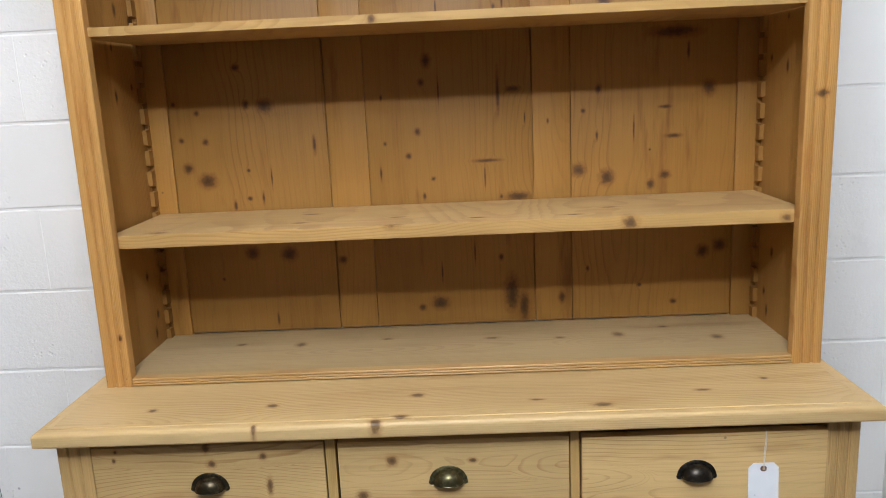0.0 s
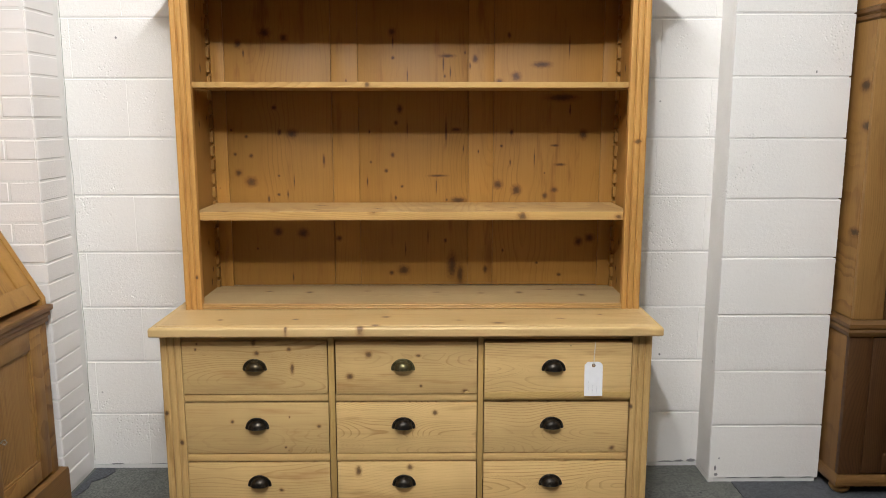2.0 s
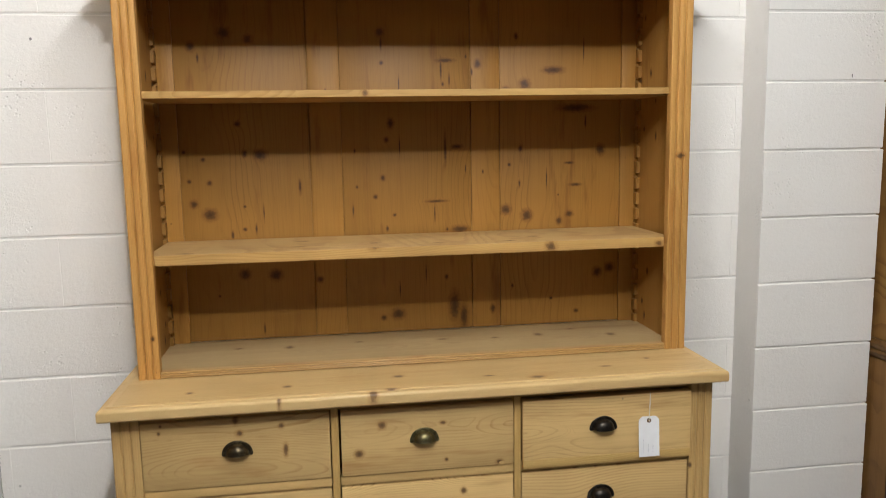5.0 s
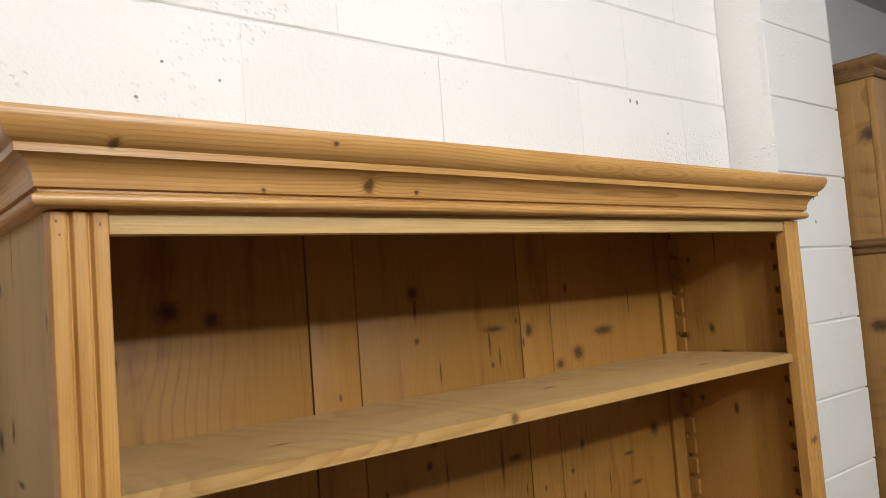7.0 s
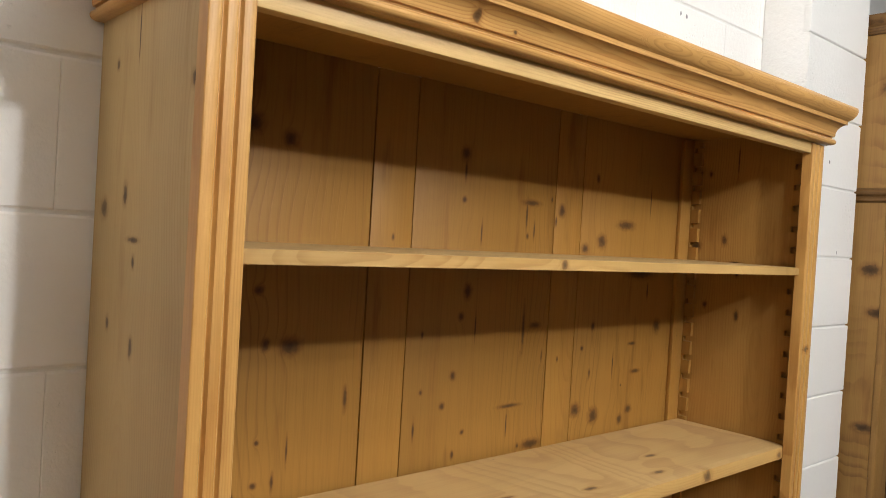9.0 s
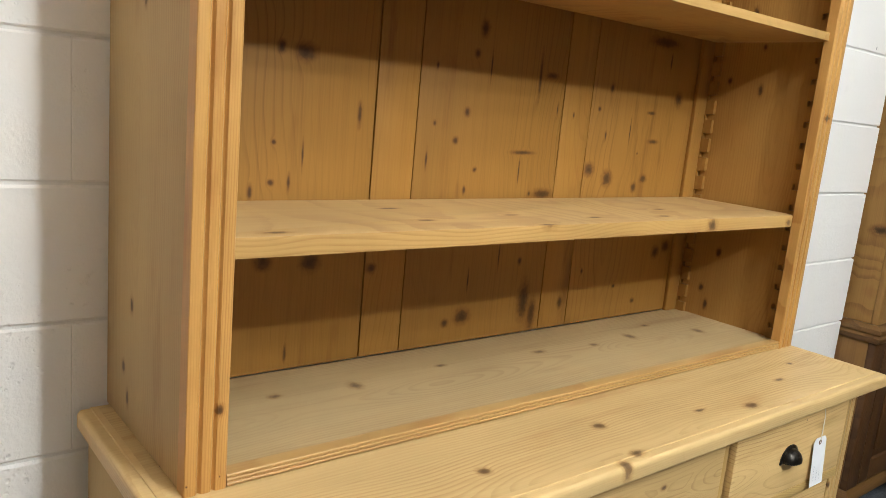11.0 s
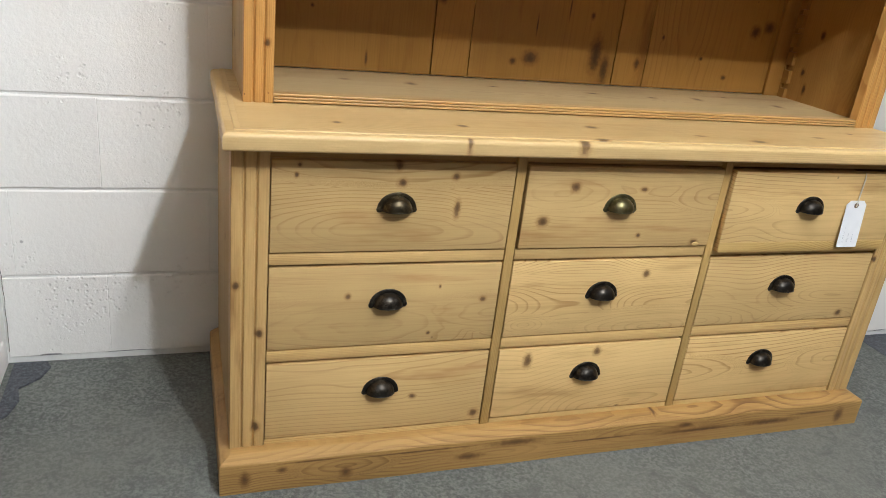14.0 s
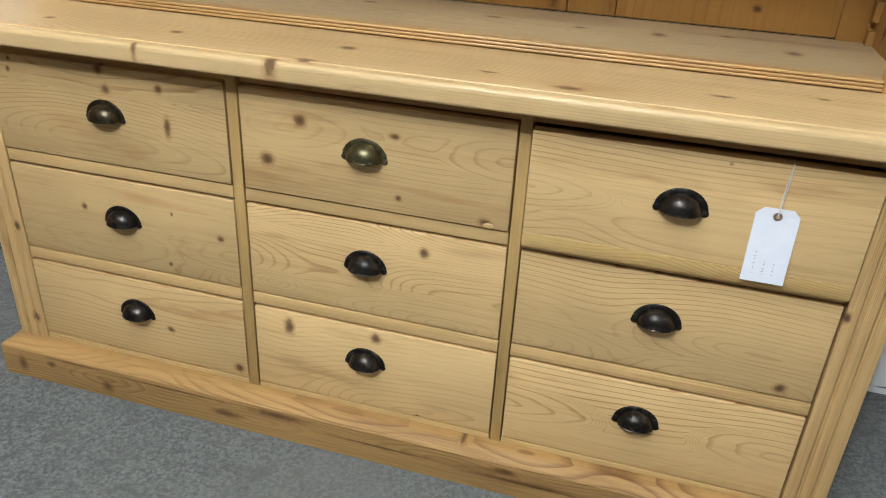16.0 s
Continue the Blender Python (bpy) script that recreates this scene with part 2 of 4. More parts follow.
TOP_KNOTS = [(-0.595, 0.039, 0.01, 0.008), (-0.35, 0.044, 0.011, 0.01), (-0.056, 0.073, 0.014, 0.011), (-0.083, -0.03, 0.014, 0.009), (0.31, -0.005, 0.019, 0.011), (-0.366, -0.05, 0.005, 0.008), (-0.131, -0.048, 0.011, 0.012), (0.186, 0.03, 0.014, 0.005), (0.52, 0.05, 0.016, 0.006), (0.66, 0.1, 0.009, 0.006)]
FLOOR_KNOTS = [(-0.512, 0.406, 0.012, 0.008), (-0.36, 0.39, 0.012, 0.016), (-0.148, 0.409, 0.012, 0.007), (0.112, 0.389, 0.016, 0.008), (0.276, 0.373, 0.012, 0.008), (0.418, 0.381, 0.013, 0.017), (0.539, 0.428, 0.012, 0.007), (0.643, 0.339, 0.013, 0.016)]
SIDE_KNOTS = [(0.2, 1.691, 0.011, 0.010), (0.485, 1.543, 0.013, 0.013), (0.405, 1.562, 0.008, 0.014), (0.365, 1.476, 0.005, 0.008), (0.36, 1.368, 0.006, 0.013), (0.45, 1.389, 0.006, 0.009), (0.455, 1.737, 0.005, 0.008), (0.378, 1.77, 0.002, 0.04), (0.37, 1.504, 0.02, 0.004), (0.403, 0.934, 0.007, 0.012), (0.44, 0.828, 0.007, 0.010), (0.42, 0.784, 0.006, 0.014), (0.19, 0.456, 0.007, 0.009)]
POST_KNOTS = [(-0.745, 1.792, 0.0015, 0.0016), (-0.742, 1.778, 0.0014, 0.0014), (-0.703, 1.789, 0.0013, 0.003), (-0.748, 0.752, 0.0014, 0.0014), (-0.704, 0.756, 0.0013, 0.0013), (-0.773, 0.433, 0.006, 0.008), (-0.729, 0.332, 0.007, 0.009), (-0.733, 0.118, 0.008, 0.011), (-0.707, 0.85, 0.006, 0.007), (0.785, 1.31, 0.012, 0.008), (0.752, 0.45, 0.005, 0.008)]
PLINTH_KNOTS = [(0.05, 0.027, 0.09, 0.0022), (-0.4, 0.045, 0.12, 0.002), (0.33, 0.022, 0.1, 0.0035), (0.68, 0.036, 0.06, 0.003), (0.765, 0.02, 0.012, 0.02), (-0.755, 0.02, 0.009, 0.016), (-0.62, 0.05, 0.05, 0.002), (-0.549, 0.012, 0.011, 0.012), (-0.275, 0.018, 0.028, 0.007), (0.285, 0.04, 0.021, 0.006), (-0.682, 0.035, 0.009, 0.006), (-0.163, 0.043, 0.053, 0.007), (0.539, 0.023, 0.077, 0.006), (0.2, 0.07, 0.004, 0.004)]
SHELF_KNOTS = [(-0.117, 0.19, 1.496, 0.009, 0.02, 0.009), (0.406, 0.2, 1.057, 0.016, 0.03, 0.014), (0.735, 0.21, 1.055, 0.012, 0.02, 0.010)]
SHELF_KNOTS += [(x, y, 1.071, 0.019, 0.007, 0.01) for x, y in ((-0.309, 0.401), (-0.316, 0.281), (-0.102, 0.206), (-0.615, 0.225), (-0.097, 0.307), (0.386, 0.328), (0.084, 0.258), (0.295, 0.248))]
SHELF_KNOTS += [(x, y, 1.505, 0.018, 0.006, 0.008) for x, y in ((-0.45, 0.3), (0.12, 0.34), (0.52, 0.27))]
CORNICE_KNOTS = [(-0.375, 1.838, 0.009, 0.011), (-0.697, 1.867, 0.006, 0.006), (-0.441, 1.882, 0.004, 0.003), (-0.297, 1.832, 0.004, 0.003), (-0.523, 1.828, 0.003, 0.003)]

HONEY, AMBER = (0.62, 0.4, 0.17), (0.43, 0.22, 0.075)
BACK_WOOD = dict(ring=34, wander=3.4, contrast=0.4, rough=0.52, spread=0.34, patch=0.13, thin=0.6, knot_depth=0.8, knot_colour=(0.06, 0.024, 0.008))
# brown back pine, darkened further to put the recess's shade into the colour
pine_back_shaded = wood("pine_batten_shaded", "z", (0.34, 0.17, 0.034), (0.16, 0.066, 0.01), (), **BACK_WOOD)


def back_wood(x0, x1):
    """Backboard pine, shade-darkened, with the knots that lie on this board."""
    return wood("pine_backboard_shaded", "z", (0.325, 0.162, 0.032), (0.14, 0.056, 0.0085), [k for k in BACK_KNOTS if x0 - 0.01 < k[0] < x1 + 0.01], **BACK_WOOD)


# arched figure of single drawers, by row and column: place, size, rings
DRAWER_FIGURE = {
    (0, 0): (88, 0.8, [(-0.47, 0.69, 0.3, 0.055, 3.0)]),
    (0, 1): (70, 1.0, [(-0.13, 0.615, 0.12, 0.034, 3.0), (0.235, 0.612, 0.1, 0.034, 3.0)]),
    (0, 2): (62, 0.85, [(0.27, 0.585, 0.12, 0.03, 2.5)]),
    (1, 0): (50, 0.65, [(-0.52, 0.335, 0.22, 0.075, 3.5), (-0.25, 0.355, 0.12, 0.04, 3.0)]),
    (1, 1): (120, 0.85, [(-0.175, 0.318, 0.06, 0.022, 4.0), (0.14, 0.298, 0.2, 0.045, 6.0)]),
    (1, 2): (66, 0.9, [(0.28, 0.303, 0.2, 0.05, 6.0), (0.62, 0.293, 0.16, 0.035, 4.0)]),
    (2, 0): (60, 0.5, []),
    (2, 1): (52, 0.4, []),
    (2, 2): (50, 0.75, [(0.25, 0.165, 0.17, 0.04, 3.0), (0.72, 0.17, 0.12, 0.04, 3.0)]),
}


def drawer_wood(r, c, x0, x1, z0, z1):
    ring, contrast, flames = DRAWER_FIGURE[r, c]
    knots = [k for k in DRAWER_KNOTS if x0 < k[0] < x1 and z0 - 0.02 < k[1] < z1 + 0.02]
    return wood("pine_drawer", "x", (0.61, 0.418, 0.178), (0.35, 0.185, 0.055), knots, ring=ring, wander=2.4, contrast=contrast, patch=0.0, rough=0.46, knot_colour=(0.1, 0.046, 0.016), spread=0.3, flames=flames, thin=0.66)


pine_rail = wood("pine_rail", "x", (0.59, 0.395, 0.158), (0.34, 0.175, 0.05), ring=150, wander=1.2, contrast=0.55, sway=0.025)
pine_divider = wood("pine_divider", "z", (0.47, 0.305, 0.105), (0.28, 0.14, 0.038), ring=160, wander=1.2, contrast=0.6, sway=0.025)
pine_top = wood("pine_top", "x", (0.59, 0.412, 0.185), (0.38, 0.215, 0.072), TOP_KNOTS, plane="xy", face="z", deep=(0.735, 0.022), ring=70, wander=2.2, patch=0.08, contrast=0.6, rough=0.45, knot_colour=(0.1, 0.046, 0.016))
pine_edge = wood("pine_worktop_edge", "x", (0.59, 0.412, 0.185), (0.38, 0.215, 0.072), TOP_KNOTS, plane="xy", deep=(0.735, 0.03), ring=120, wander=1.4, patch=0.08, contrast=0.45, sway=0.025, rough=0.42, knot_colour=(0.1, 0.046, 0.016))
pine_shelf = wood("pine_shelf", "x", (0.48, 0.29, 0.095), (0.34, 0.175, 0.048), SHELF_KNOTS, deep=(0.2, 0.02), ring=90, wander=1.6, contrast=0.65, dust=0.18, rough=0.6, knot_colour=(0.1, 0.046, 0.016))
pine_shelf_floor = wood("pine_shelf_floor", "x", (0.42, 0.292, 0.13), (0.28, 0.165, 0.06), FLOOR_KNOTS, knot_depth=0.6, plane="xy", face="z", ring=80, wander=1.6, contrast=0.7, dust=0.14, rough=0.68, knot_colour=(0.1, 0.046, 0.016))
pine_post = wood("pine_post", "z", (0.5, 0.272, 0.078), (0.34, 0.148, 0.033), POST_KNOTS, ring=150, wander=1.6, contrast=0.7, sway=0.025, rough=0.42)
pine_base_post = wood("pine_base_post", "z", (0.54, 0.355, 0.14), (0.2, 0.093, 0.024), POST_KNOTS, ring=210, wander=1.2, contrast=1.0, sway=0.025, rough=0.5)
pine_cornice = wood("pine_cornice", "x", (0.48, 0.265, 0.083), (0.29, 0.125, 0.029), CORNICE_KNOTS, ring=110, wander=2.0, contrast=0.62, sway=0.025, rough=0.36, flames=[(0.216, 1.877, 0.13, 0.014, 3.0), (0.06, 1.878, 0.08, 0.012, 2.5), (0.72, 1.884, 0.09, 0.012, 3.0), (0.53, 1.88, 0.1, 0.01, 2.0)])
pine_side = wood("pine_side", "z", (0.44, 0.305, 0.135), (0.32, 0.2, 0.08), SIDE_KNOTS, plane="yz", face="x", ring=75, wander=1.5, contrast=0.4, rough=0.6, dust=0.1)
pine_plinth = wood("pine_plinth", "x", (0.4, 0.235, 0.077), (0.15, 0.068, 0.019), PLINTH_KNOTS, ring=80, wander=3.0, contrast=0.8, patch=0.06, rough=0.5, knot_colour=(0.13, 0.06, 0.02), flames=[(0.17, 0.03, 0.16, 0.03, 3.5), (-0.55, 0.03, 0.1, 0.026, 3.0), (-0.2, 0.02, 0.12, 0.02, 2.5)])
pine_worn = wood("pine_worn_edge", "x", (0.57, 0.385, 0.14), (0.4, 0.235, 0.065), ring=140, wander=1.4, contrast=0.6)
# darker copy of the side pine: shade inside the rack, put into the colour
pine_side_shaded = wood("pine_side_shaded", "z", (0.355, 0.187, 0.043), (0.195, 0.088, 0.016), SIDE_KNOTS, plane="yz", face="x", ring=75, wander=1.5, contrast=0.5, rough=0.6)
pine_lip = wood("pine_lip", "x", (0.459, 0.279, 0.098), (0.312, 0.148, 0.045), ring=170, wander=1.0, contrast=0.5, sway=0.025, rough=0.42)
old_pine = wood("old_pine", "z", (0.3, 0.16, 0.046), (0.15, 0.065, 0.016), ring=70, wander=1.8, contrast=0.7, rough=0.56, knot_colour=(0.04, 0.018, 0.008))
old_pine_flat = wood("old_pine_flat", "y", (0.25, 0.126, 0.038), (0.125, 0.055, 0.015), face="x", ring=80, wander=1.8, contrast=0.7, rough=0.56, knot_colour=(0.04, 0.018, 0.008))
bureau_door_pine = wood("bureau_door_pine", "z", (0.46, 0.245, 0.062), (0.2, 0.09, 0.022), face="x", ring=75, wander=1.8, contrast=0.8, rough=0.56)
bureau_low_pine = wood("bureau_low_pine", "z", (0.34, 0.18, 0.05), (0.15, 0.064, 0.016), face="x", ring=75, wander=2.2, contrast=0.8, rough=0.5)
cupboard_pine = wood("cupboard_pine", "z", (0.3, 0.16, 0.045), (0.15, 0.066, 0.017), [(1.62, 0.31, 2.1, 0.05, 0.03, 0.026), (1.62, 0.34, 1.5, 0.05, 0.028, 0.02), (1.62, 0.31, 1.36, 0.05, 0.03, 0.016), (1.62, 0.33, 0.98, 0.05, 0.03, 0.014)], ring=70, wander=1.8, contrast=0.7, rough=0.5, knot_colour=(0.03, 0.014, 0.006))
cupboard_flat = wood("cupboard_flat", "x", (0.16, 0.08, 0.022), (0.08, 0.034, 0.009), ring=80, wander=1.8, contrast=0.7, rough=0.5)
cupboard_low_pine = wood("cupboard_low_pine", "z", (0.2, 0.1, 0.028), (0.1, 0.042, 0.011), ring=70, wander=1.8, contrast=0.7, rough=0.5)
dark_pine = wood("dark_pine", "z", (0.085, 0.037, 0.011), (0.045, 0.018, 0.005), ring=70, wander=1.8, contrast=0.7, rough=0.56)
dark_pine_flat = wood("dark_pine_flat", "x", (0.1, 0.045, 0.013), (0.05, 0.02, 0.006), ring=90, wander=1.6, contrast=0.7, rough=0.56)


def painted(name, base, pits=1.0, fleck=1.0, spots=(), relief=1.0):
    n = Nodes(name)
    p, chance = n.place(), n.random()
    broad, mid, small = n.noise(p, 2.3, 3.0), n.noise(p, 75.0, 4.0, 0.65), n.noise(p, 240.0, 3.0, 0.6)
    clump = n.noise(p, 3.7, 2.0)
    pit = n.add("ShaderNodeTexVoronoi")
    pit.inputs["Scale"].default_value = 78.0
    n.put(pit.inputs["Vector"], n.vec("ADD", p, n.vec("MULTIPLY", n.add("ShaderNodeTexNoise").outputs[1], (0.01, 0.01, 0.01))))
    holes = n.math("MULTIPLY", n.remap(pit.outputs["Distance"], 0.42, 0.1), n.remap(n.math("ADD", n.math("MULTIPLY", n.math("SUBTRACT", clump, 0.5), 2.2), mid), 0.62, 0.78))
    shade = n.math("MULTIPLY_ADD", broad, 0.1, 0.94)
    shade = n.math("MULTIPLY", shade, n.math("MULTIPLY_ADD", chance, 0.04, 0.98))
    tone = n.add("ShaderNodeCombineColor")
    for k in range(3):
        n.put(tone.inputs[k], shade)
    colour = n.mix(1.0, base, tone.outputs[0], "MULTIPLY")
    spot = n.add("ShaderNodeTexVoronoi")
    spot.inputs["Scale"].default_value = 5.5
    n.put(spot.inputs["Vector"], p)
    colour = n.mix(n.remap(spot.outputs["Distance"], 0.03, 0.012, 0.0, 0.6 * fleck), colour, (0.22, 0.21, 0.2))
    near = None
    for u, v, ru, rv in spots:
        far = n.vec("LENGTH", n.vec("MULTIPLY_ADD", p, (1 / ru, 0, 1 / rv), (-u / ru, 0, -v / rv)))
        near = far if near is None else n.math("MINIMUM", near, far)
    if near is not None:
        colour = n.mix(n.remap(n.math("ADD", near, n.math("MULTIPLY", small, 0.8)), 1.5, 1.1, 0.0, 0.85), colour, (0.12, 0.12, 0.13))
    colour = n.mix(n.math("MULTIPLY", n.remap(n.noise(p, 7.0, 5.0, 0.7), 0.6, 0.8), 0.22), colour, (0.6, 0.58, 0.54))
    height = n.math("ADD", n.math("MULTIPLY", mid, 0.8), n.math("MULTIPLY", small, 0.22))
    height = n.math("SUBTRACT", height, n.math("MULTIPLY", holes, 0.75 * pits))
    rugged = n.remap(n.noise(p, 1.7, 2.0), 0.35, 0.65, 0.35, 1.0)
    return n.finish(colour, 0.6, n.math("MULTIPLY", height, rugged), 0.8, 0.0038 * relief)


WALL_MARKS = [(1.195, 0.045, 0.005, 0.011), (1.199, 0.018, 0.008, 0.007), (1.208, 0.085, 0.003, 0.004), (1.27, 0.003, 0.035, 0.004), (1.36, 0.003, 0.03, 0.0045), (1.44, 0.004, 0.035, 0.004), (1.56, 0.003, 0.03, 0.005), (1.1, 0.008, 0.02, 0.006), (1.05, 0.004, 0.04, 0.006), (1.15, 0.01, 0.02, 0.008), (-1.0, 0.003, 0.06, 0.004), (-1.18, 0.004, 0.03, 0.005), (1.0, 0.46, 0.004, 0.005), (-0.406, 2.076, 0.0025, 0.003), (-0.544, 2.033, 0.004, 0.003), (-0.501, 2.095, 0.003, 0.0025), (0.715, 2.162, 0.004, 0.007), (0.744, 2.16, 0.005, 0.007), (-1.07, 1.68, 0.004, 0.005), (1.37, 1.83, 0.005, 0.006), (1.37, 1.9, 0.005, 0.006), (1.47, 1.55, 0.003, 0.006)]
white_block = painted("white_block_paint", (0.86, 0.838, 0.805), spots=WALL_MARKS)
white_mortar = painted("white_mortar_paint", (0.8, 0.79, 0.765), 0.3, 0.0)
white_brick = painted("white_brick_paint", (0.83, 0.805, 0.785), 0.35, 0.3, relief=0.5)
# tan for the walls out of view, chosen dull to lower bounced light
room_tan = painted("unseen_far_wall", (0.2, 0.155, 0.11), 0.2, 0.2)
ceiling_paint = painted("ceiling_paint", (0.6, 0.59, 0.57), 0.1, 0.0)
plain_white = painted("plain_white_paint", (0.78, 0.77, 0.75), 0.2, 0.2)


def carpet(name, base, other):
    n = Nodes(name)
    p = n.place()
    pile = n.noise(p, 520.0, 3.0, 0.7)
    fleck = n.noise(p, 120.0, 5.0, 0.8)
    worn = n.noise(p, 2.2, 5.0, 0.62)
    blot = n.noise(p, 17.0, 6.0, 0.72, 0.6)
    colour = n.mix(n.remap(fleck, 0.38, 0.64), tuple(c * 0.58 for c in base), tuple(c * 1.42 for c in base))
    colour = n.mix(n.remap(worn, 0.38, 0.66, 0.0, 0.55), colour, other)
    colour = n.mix(n.remap(blot, 0.5, 0.7, 0.0, 0.75), colour, tuple(c * 0.62 for c in base))
    colour = n.mix(n.remap(n.noise(n.vec("ADD", p, (4.4, 9.1, 0)), 31.0, 4.0, 0.7), 0.6, 0.76, 0.0, 0.35), colour, tuple(c * 1.35 for c in other))
    # dropped bits and small dark spots
    spot = n.add("ShaderNodeTexVoronoi")
    spot.inputs["Scale"].default_value = 2.6
    n.put(spot.inputs["Vector"], p)
    colour = n.mix(n.remap(spot.outputs["Distance"], 0.02, 0.012, 0.0, 0.8), colour, (0.03, 0.03, 0.032))
    return n.finish(colour, 0.95, n.math("ADD", pile, n.math("MULTIPLY", fleck, 1.5)), 0.7, 0.002)


carpet_grey = carpet("carpet_grey", (0.142, 0.147, 0.133), (0.168, 0.167, 0.143))
carpet_dark = carpet("carpet_dark", (0.082, 0.087, 0.098), (0.1, 0.103, 0.11))


def metal(name, base, worn, rough):
    n = Nodes(name)
    p = n.place()
    wear = n.remap(n.noise(p, 60.0, 4.0, 0.65), 0.45, 0.75)
    return n.finish(n.mix(wear, base, worn), n.math("MULTIPLY_ADD", wear, -0.12, rough), n.noise(p, 300.0, 2.0), 0.1, 0.0004, 0.9)


bronze = metal("dark_bronze", (0.03, 0.026, 0.022), (0.11, 0.09, 0.07), 0.38)
brass = metal("aged_brass", (0.11, 0.095, 0.045), (0.3, 0.25, 0.12), 0.38)
brown_bronze = metal("brown_bronze", (0.06, 0.046, 0.027), (0.2, 0.16, 0.09), 0.36)
iron = metal("black_iron", (0.03, 0.028, 0.026), (0.08, 0.07, 0.06), 0.55)
steel = metal("key_steel", (0.35, 0.33, 0.3), (0.5, 0.48, 0.44), 0.35)


def plain(name, base, rough=0.7, glow=0.0):
    n = Nodes(name)
    p = n.place()
    colour = n.mix(n.remap(n.noise(p, 40.0, 4.0), 0.3, 0.7, 0.0, 0.2), base, tuple(c * 0.8 for c in base))
    if glow:
        n.bsdf.inputs["Emission Color"].default_value = (1.0, 0.955, 0.88, 1)
        n.bsdf.inputs["Emission Strength"].default_value = glow
    return n.finish(colour, rough, n.noise(p, 400.0, 2.0), 0.1, 0.0004)


tag_card = plain("tag_card", (0.82, 0.82, 0.84), 0.75)
tag_ring = plain("tag_ring", (0.2, 0.13, 0.09), 0.7)
string_mat = plain("cotton_string", (0.72, 0.68, 0.58), 0.9)
pencil = plain("pencil_mark", (0.45, 0.45, 0.5), 0.8)
# near-black brown that stands for shade in the base's gaps
shadow_gap = plain("gap_shade_brown", (0.04, 0.024, 0.012), 0.8)
crack_grey = plain("crack_grey", (0.25, 0.23, 0.2), 0.9)
cable_grey = plain("cable_sheath", (0.25, 0.25, 0.25), 0.6)
tube_glow = plain("tube_glow", (0.9, 0.9, 0.88), 0.4, 6.0)
enamel = plain("white_enamel", (0.75, 0.75, 0.74), 0.4)


# ---- mesh helpers ----
def box(bm, x0, x1, y0, y1, z0, z1, bevel=0.0, segments=2):
    made = bmesh.ops.create_cube(bm, size=1.0)["verts"]
    for v in made:
        v.co = (x0 + (v.co.x + 0.5) * (x1 - x0), y0 + (v.co.y + 0.5) * (y1 - y0), z0 + (v.co.z + 0.5) * (z1 - z0))
    if bevel:
        edges = list({e for v in made for e in v.link_edges})
        bmesh.ops.bevel(bm, geom=edges, offset=bevel, segments=segments, affect="EDGES", profile=0.5)
    return bm


def boxes(*args, bevel=0.0):
    bm = bmesh.new()
    box(bm, *args, bevel=bevel)
    return bm


def mesh_of(name, bm, material, smooth=30):
    bmesh.ops.recalc_face_normals(bm, faces=bm.faces)
    data = bpy.data.meshes.new(name)
    bm.to_mesh(data)
    bm.free()
    data.materials.append(material)
    if smooth:
        data.polygons.foreach_set("use_smooth", [True] * len(data.polygons))
        data.set_sharp_from_angle(angle=radians(smooth))
    return data


def part(name, bm, material, parent, label="", smooth=30):
    ob = new(name, mesh_of(name, bm, material, smooth))
    ob.parent = parent
    return tagged(ob, label)


def thing(name, label, category, at=(0, 0, 0), group="", kind="", turn=0.0):
    ob = new(name)
    ob.matrix_world = pose(*at, 0, 0, turn)
    ob.empty_display_size = 0.1
    return tagged(ob, label, category, group, kind)


def structure(name, bm, material, label, smooth=0):
    return tagged(new(name, mesh_of(name, bm, material, smooth)), label, "", "", "structure")


def prism(outline, low, high, axis="z"):
    """A solid from a closed outline, drawn out along an axis. Outline in (x, y), (y, z) for axis x, or (x, z) for axis y."""
    bm = bmesh.new()

    def spot(a, b, c):
        return {"z": (a, b, c), "x": (c, a, b), "y": (a, c, b)}[axis]

    lower = [bm.verts.new(spot(a, b, low)) for a, b in outline]
    upper = [bm.verts.new(spot(a, b, high)) for a, b in outline]
    bm.faces.new(lower)
    bm.faces.new(upper)
    for k in range(len(outline)):
        j = (k + 1) % len(outline)
        bm.faces.new((lower[k], lower[j], upper[j], upper[k]))
    return bm


def tube_mesh(points, radius, sides=8):
    bm = bmesh.new()
    rings = []
    for k, p in enumerate(points):
        p = Vector(p)
        ahead = (Vector(points[min(k + 1, len(points) - 1)]) - Vector(points[max(k - 1, 0)])).normalized()
        side = ahead.orthogonal().normalized()
        up = ahead.cross(side)
        rings.append([bm.verts.new(p + radius * (math.cos(2 * math.pi * s / sides) * side + math.sin(2 * math.pi * s / sides) * up)) for s in range(sides)])
    for a, b in zip(rings, rings[1:]):
        for s in range(sides):
            bm.faces.new((a[s], a[(s + 1) % sides], b[(s + 1) % sides], b[s]))
    bm.faces.new(rings[0])
    bm.faces.new(rings[-1])
    return bm


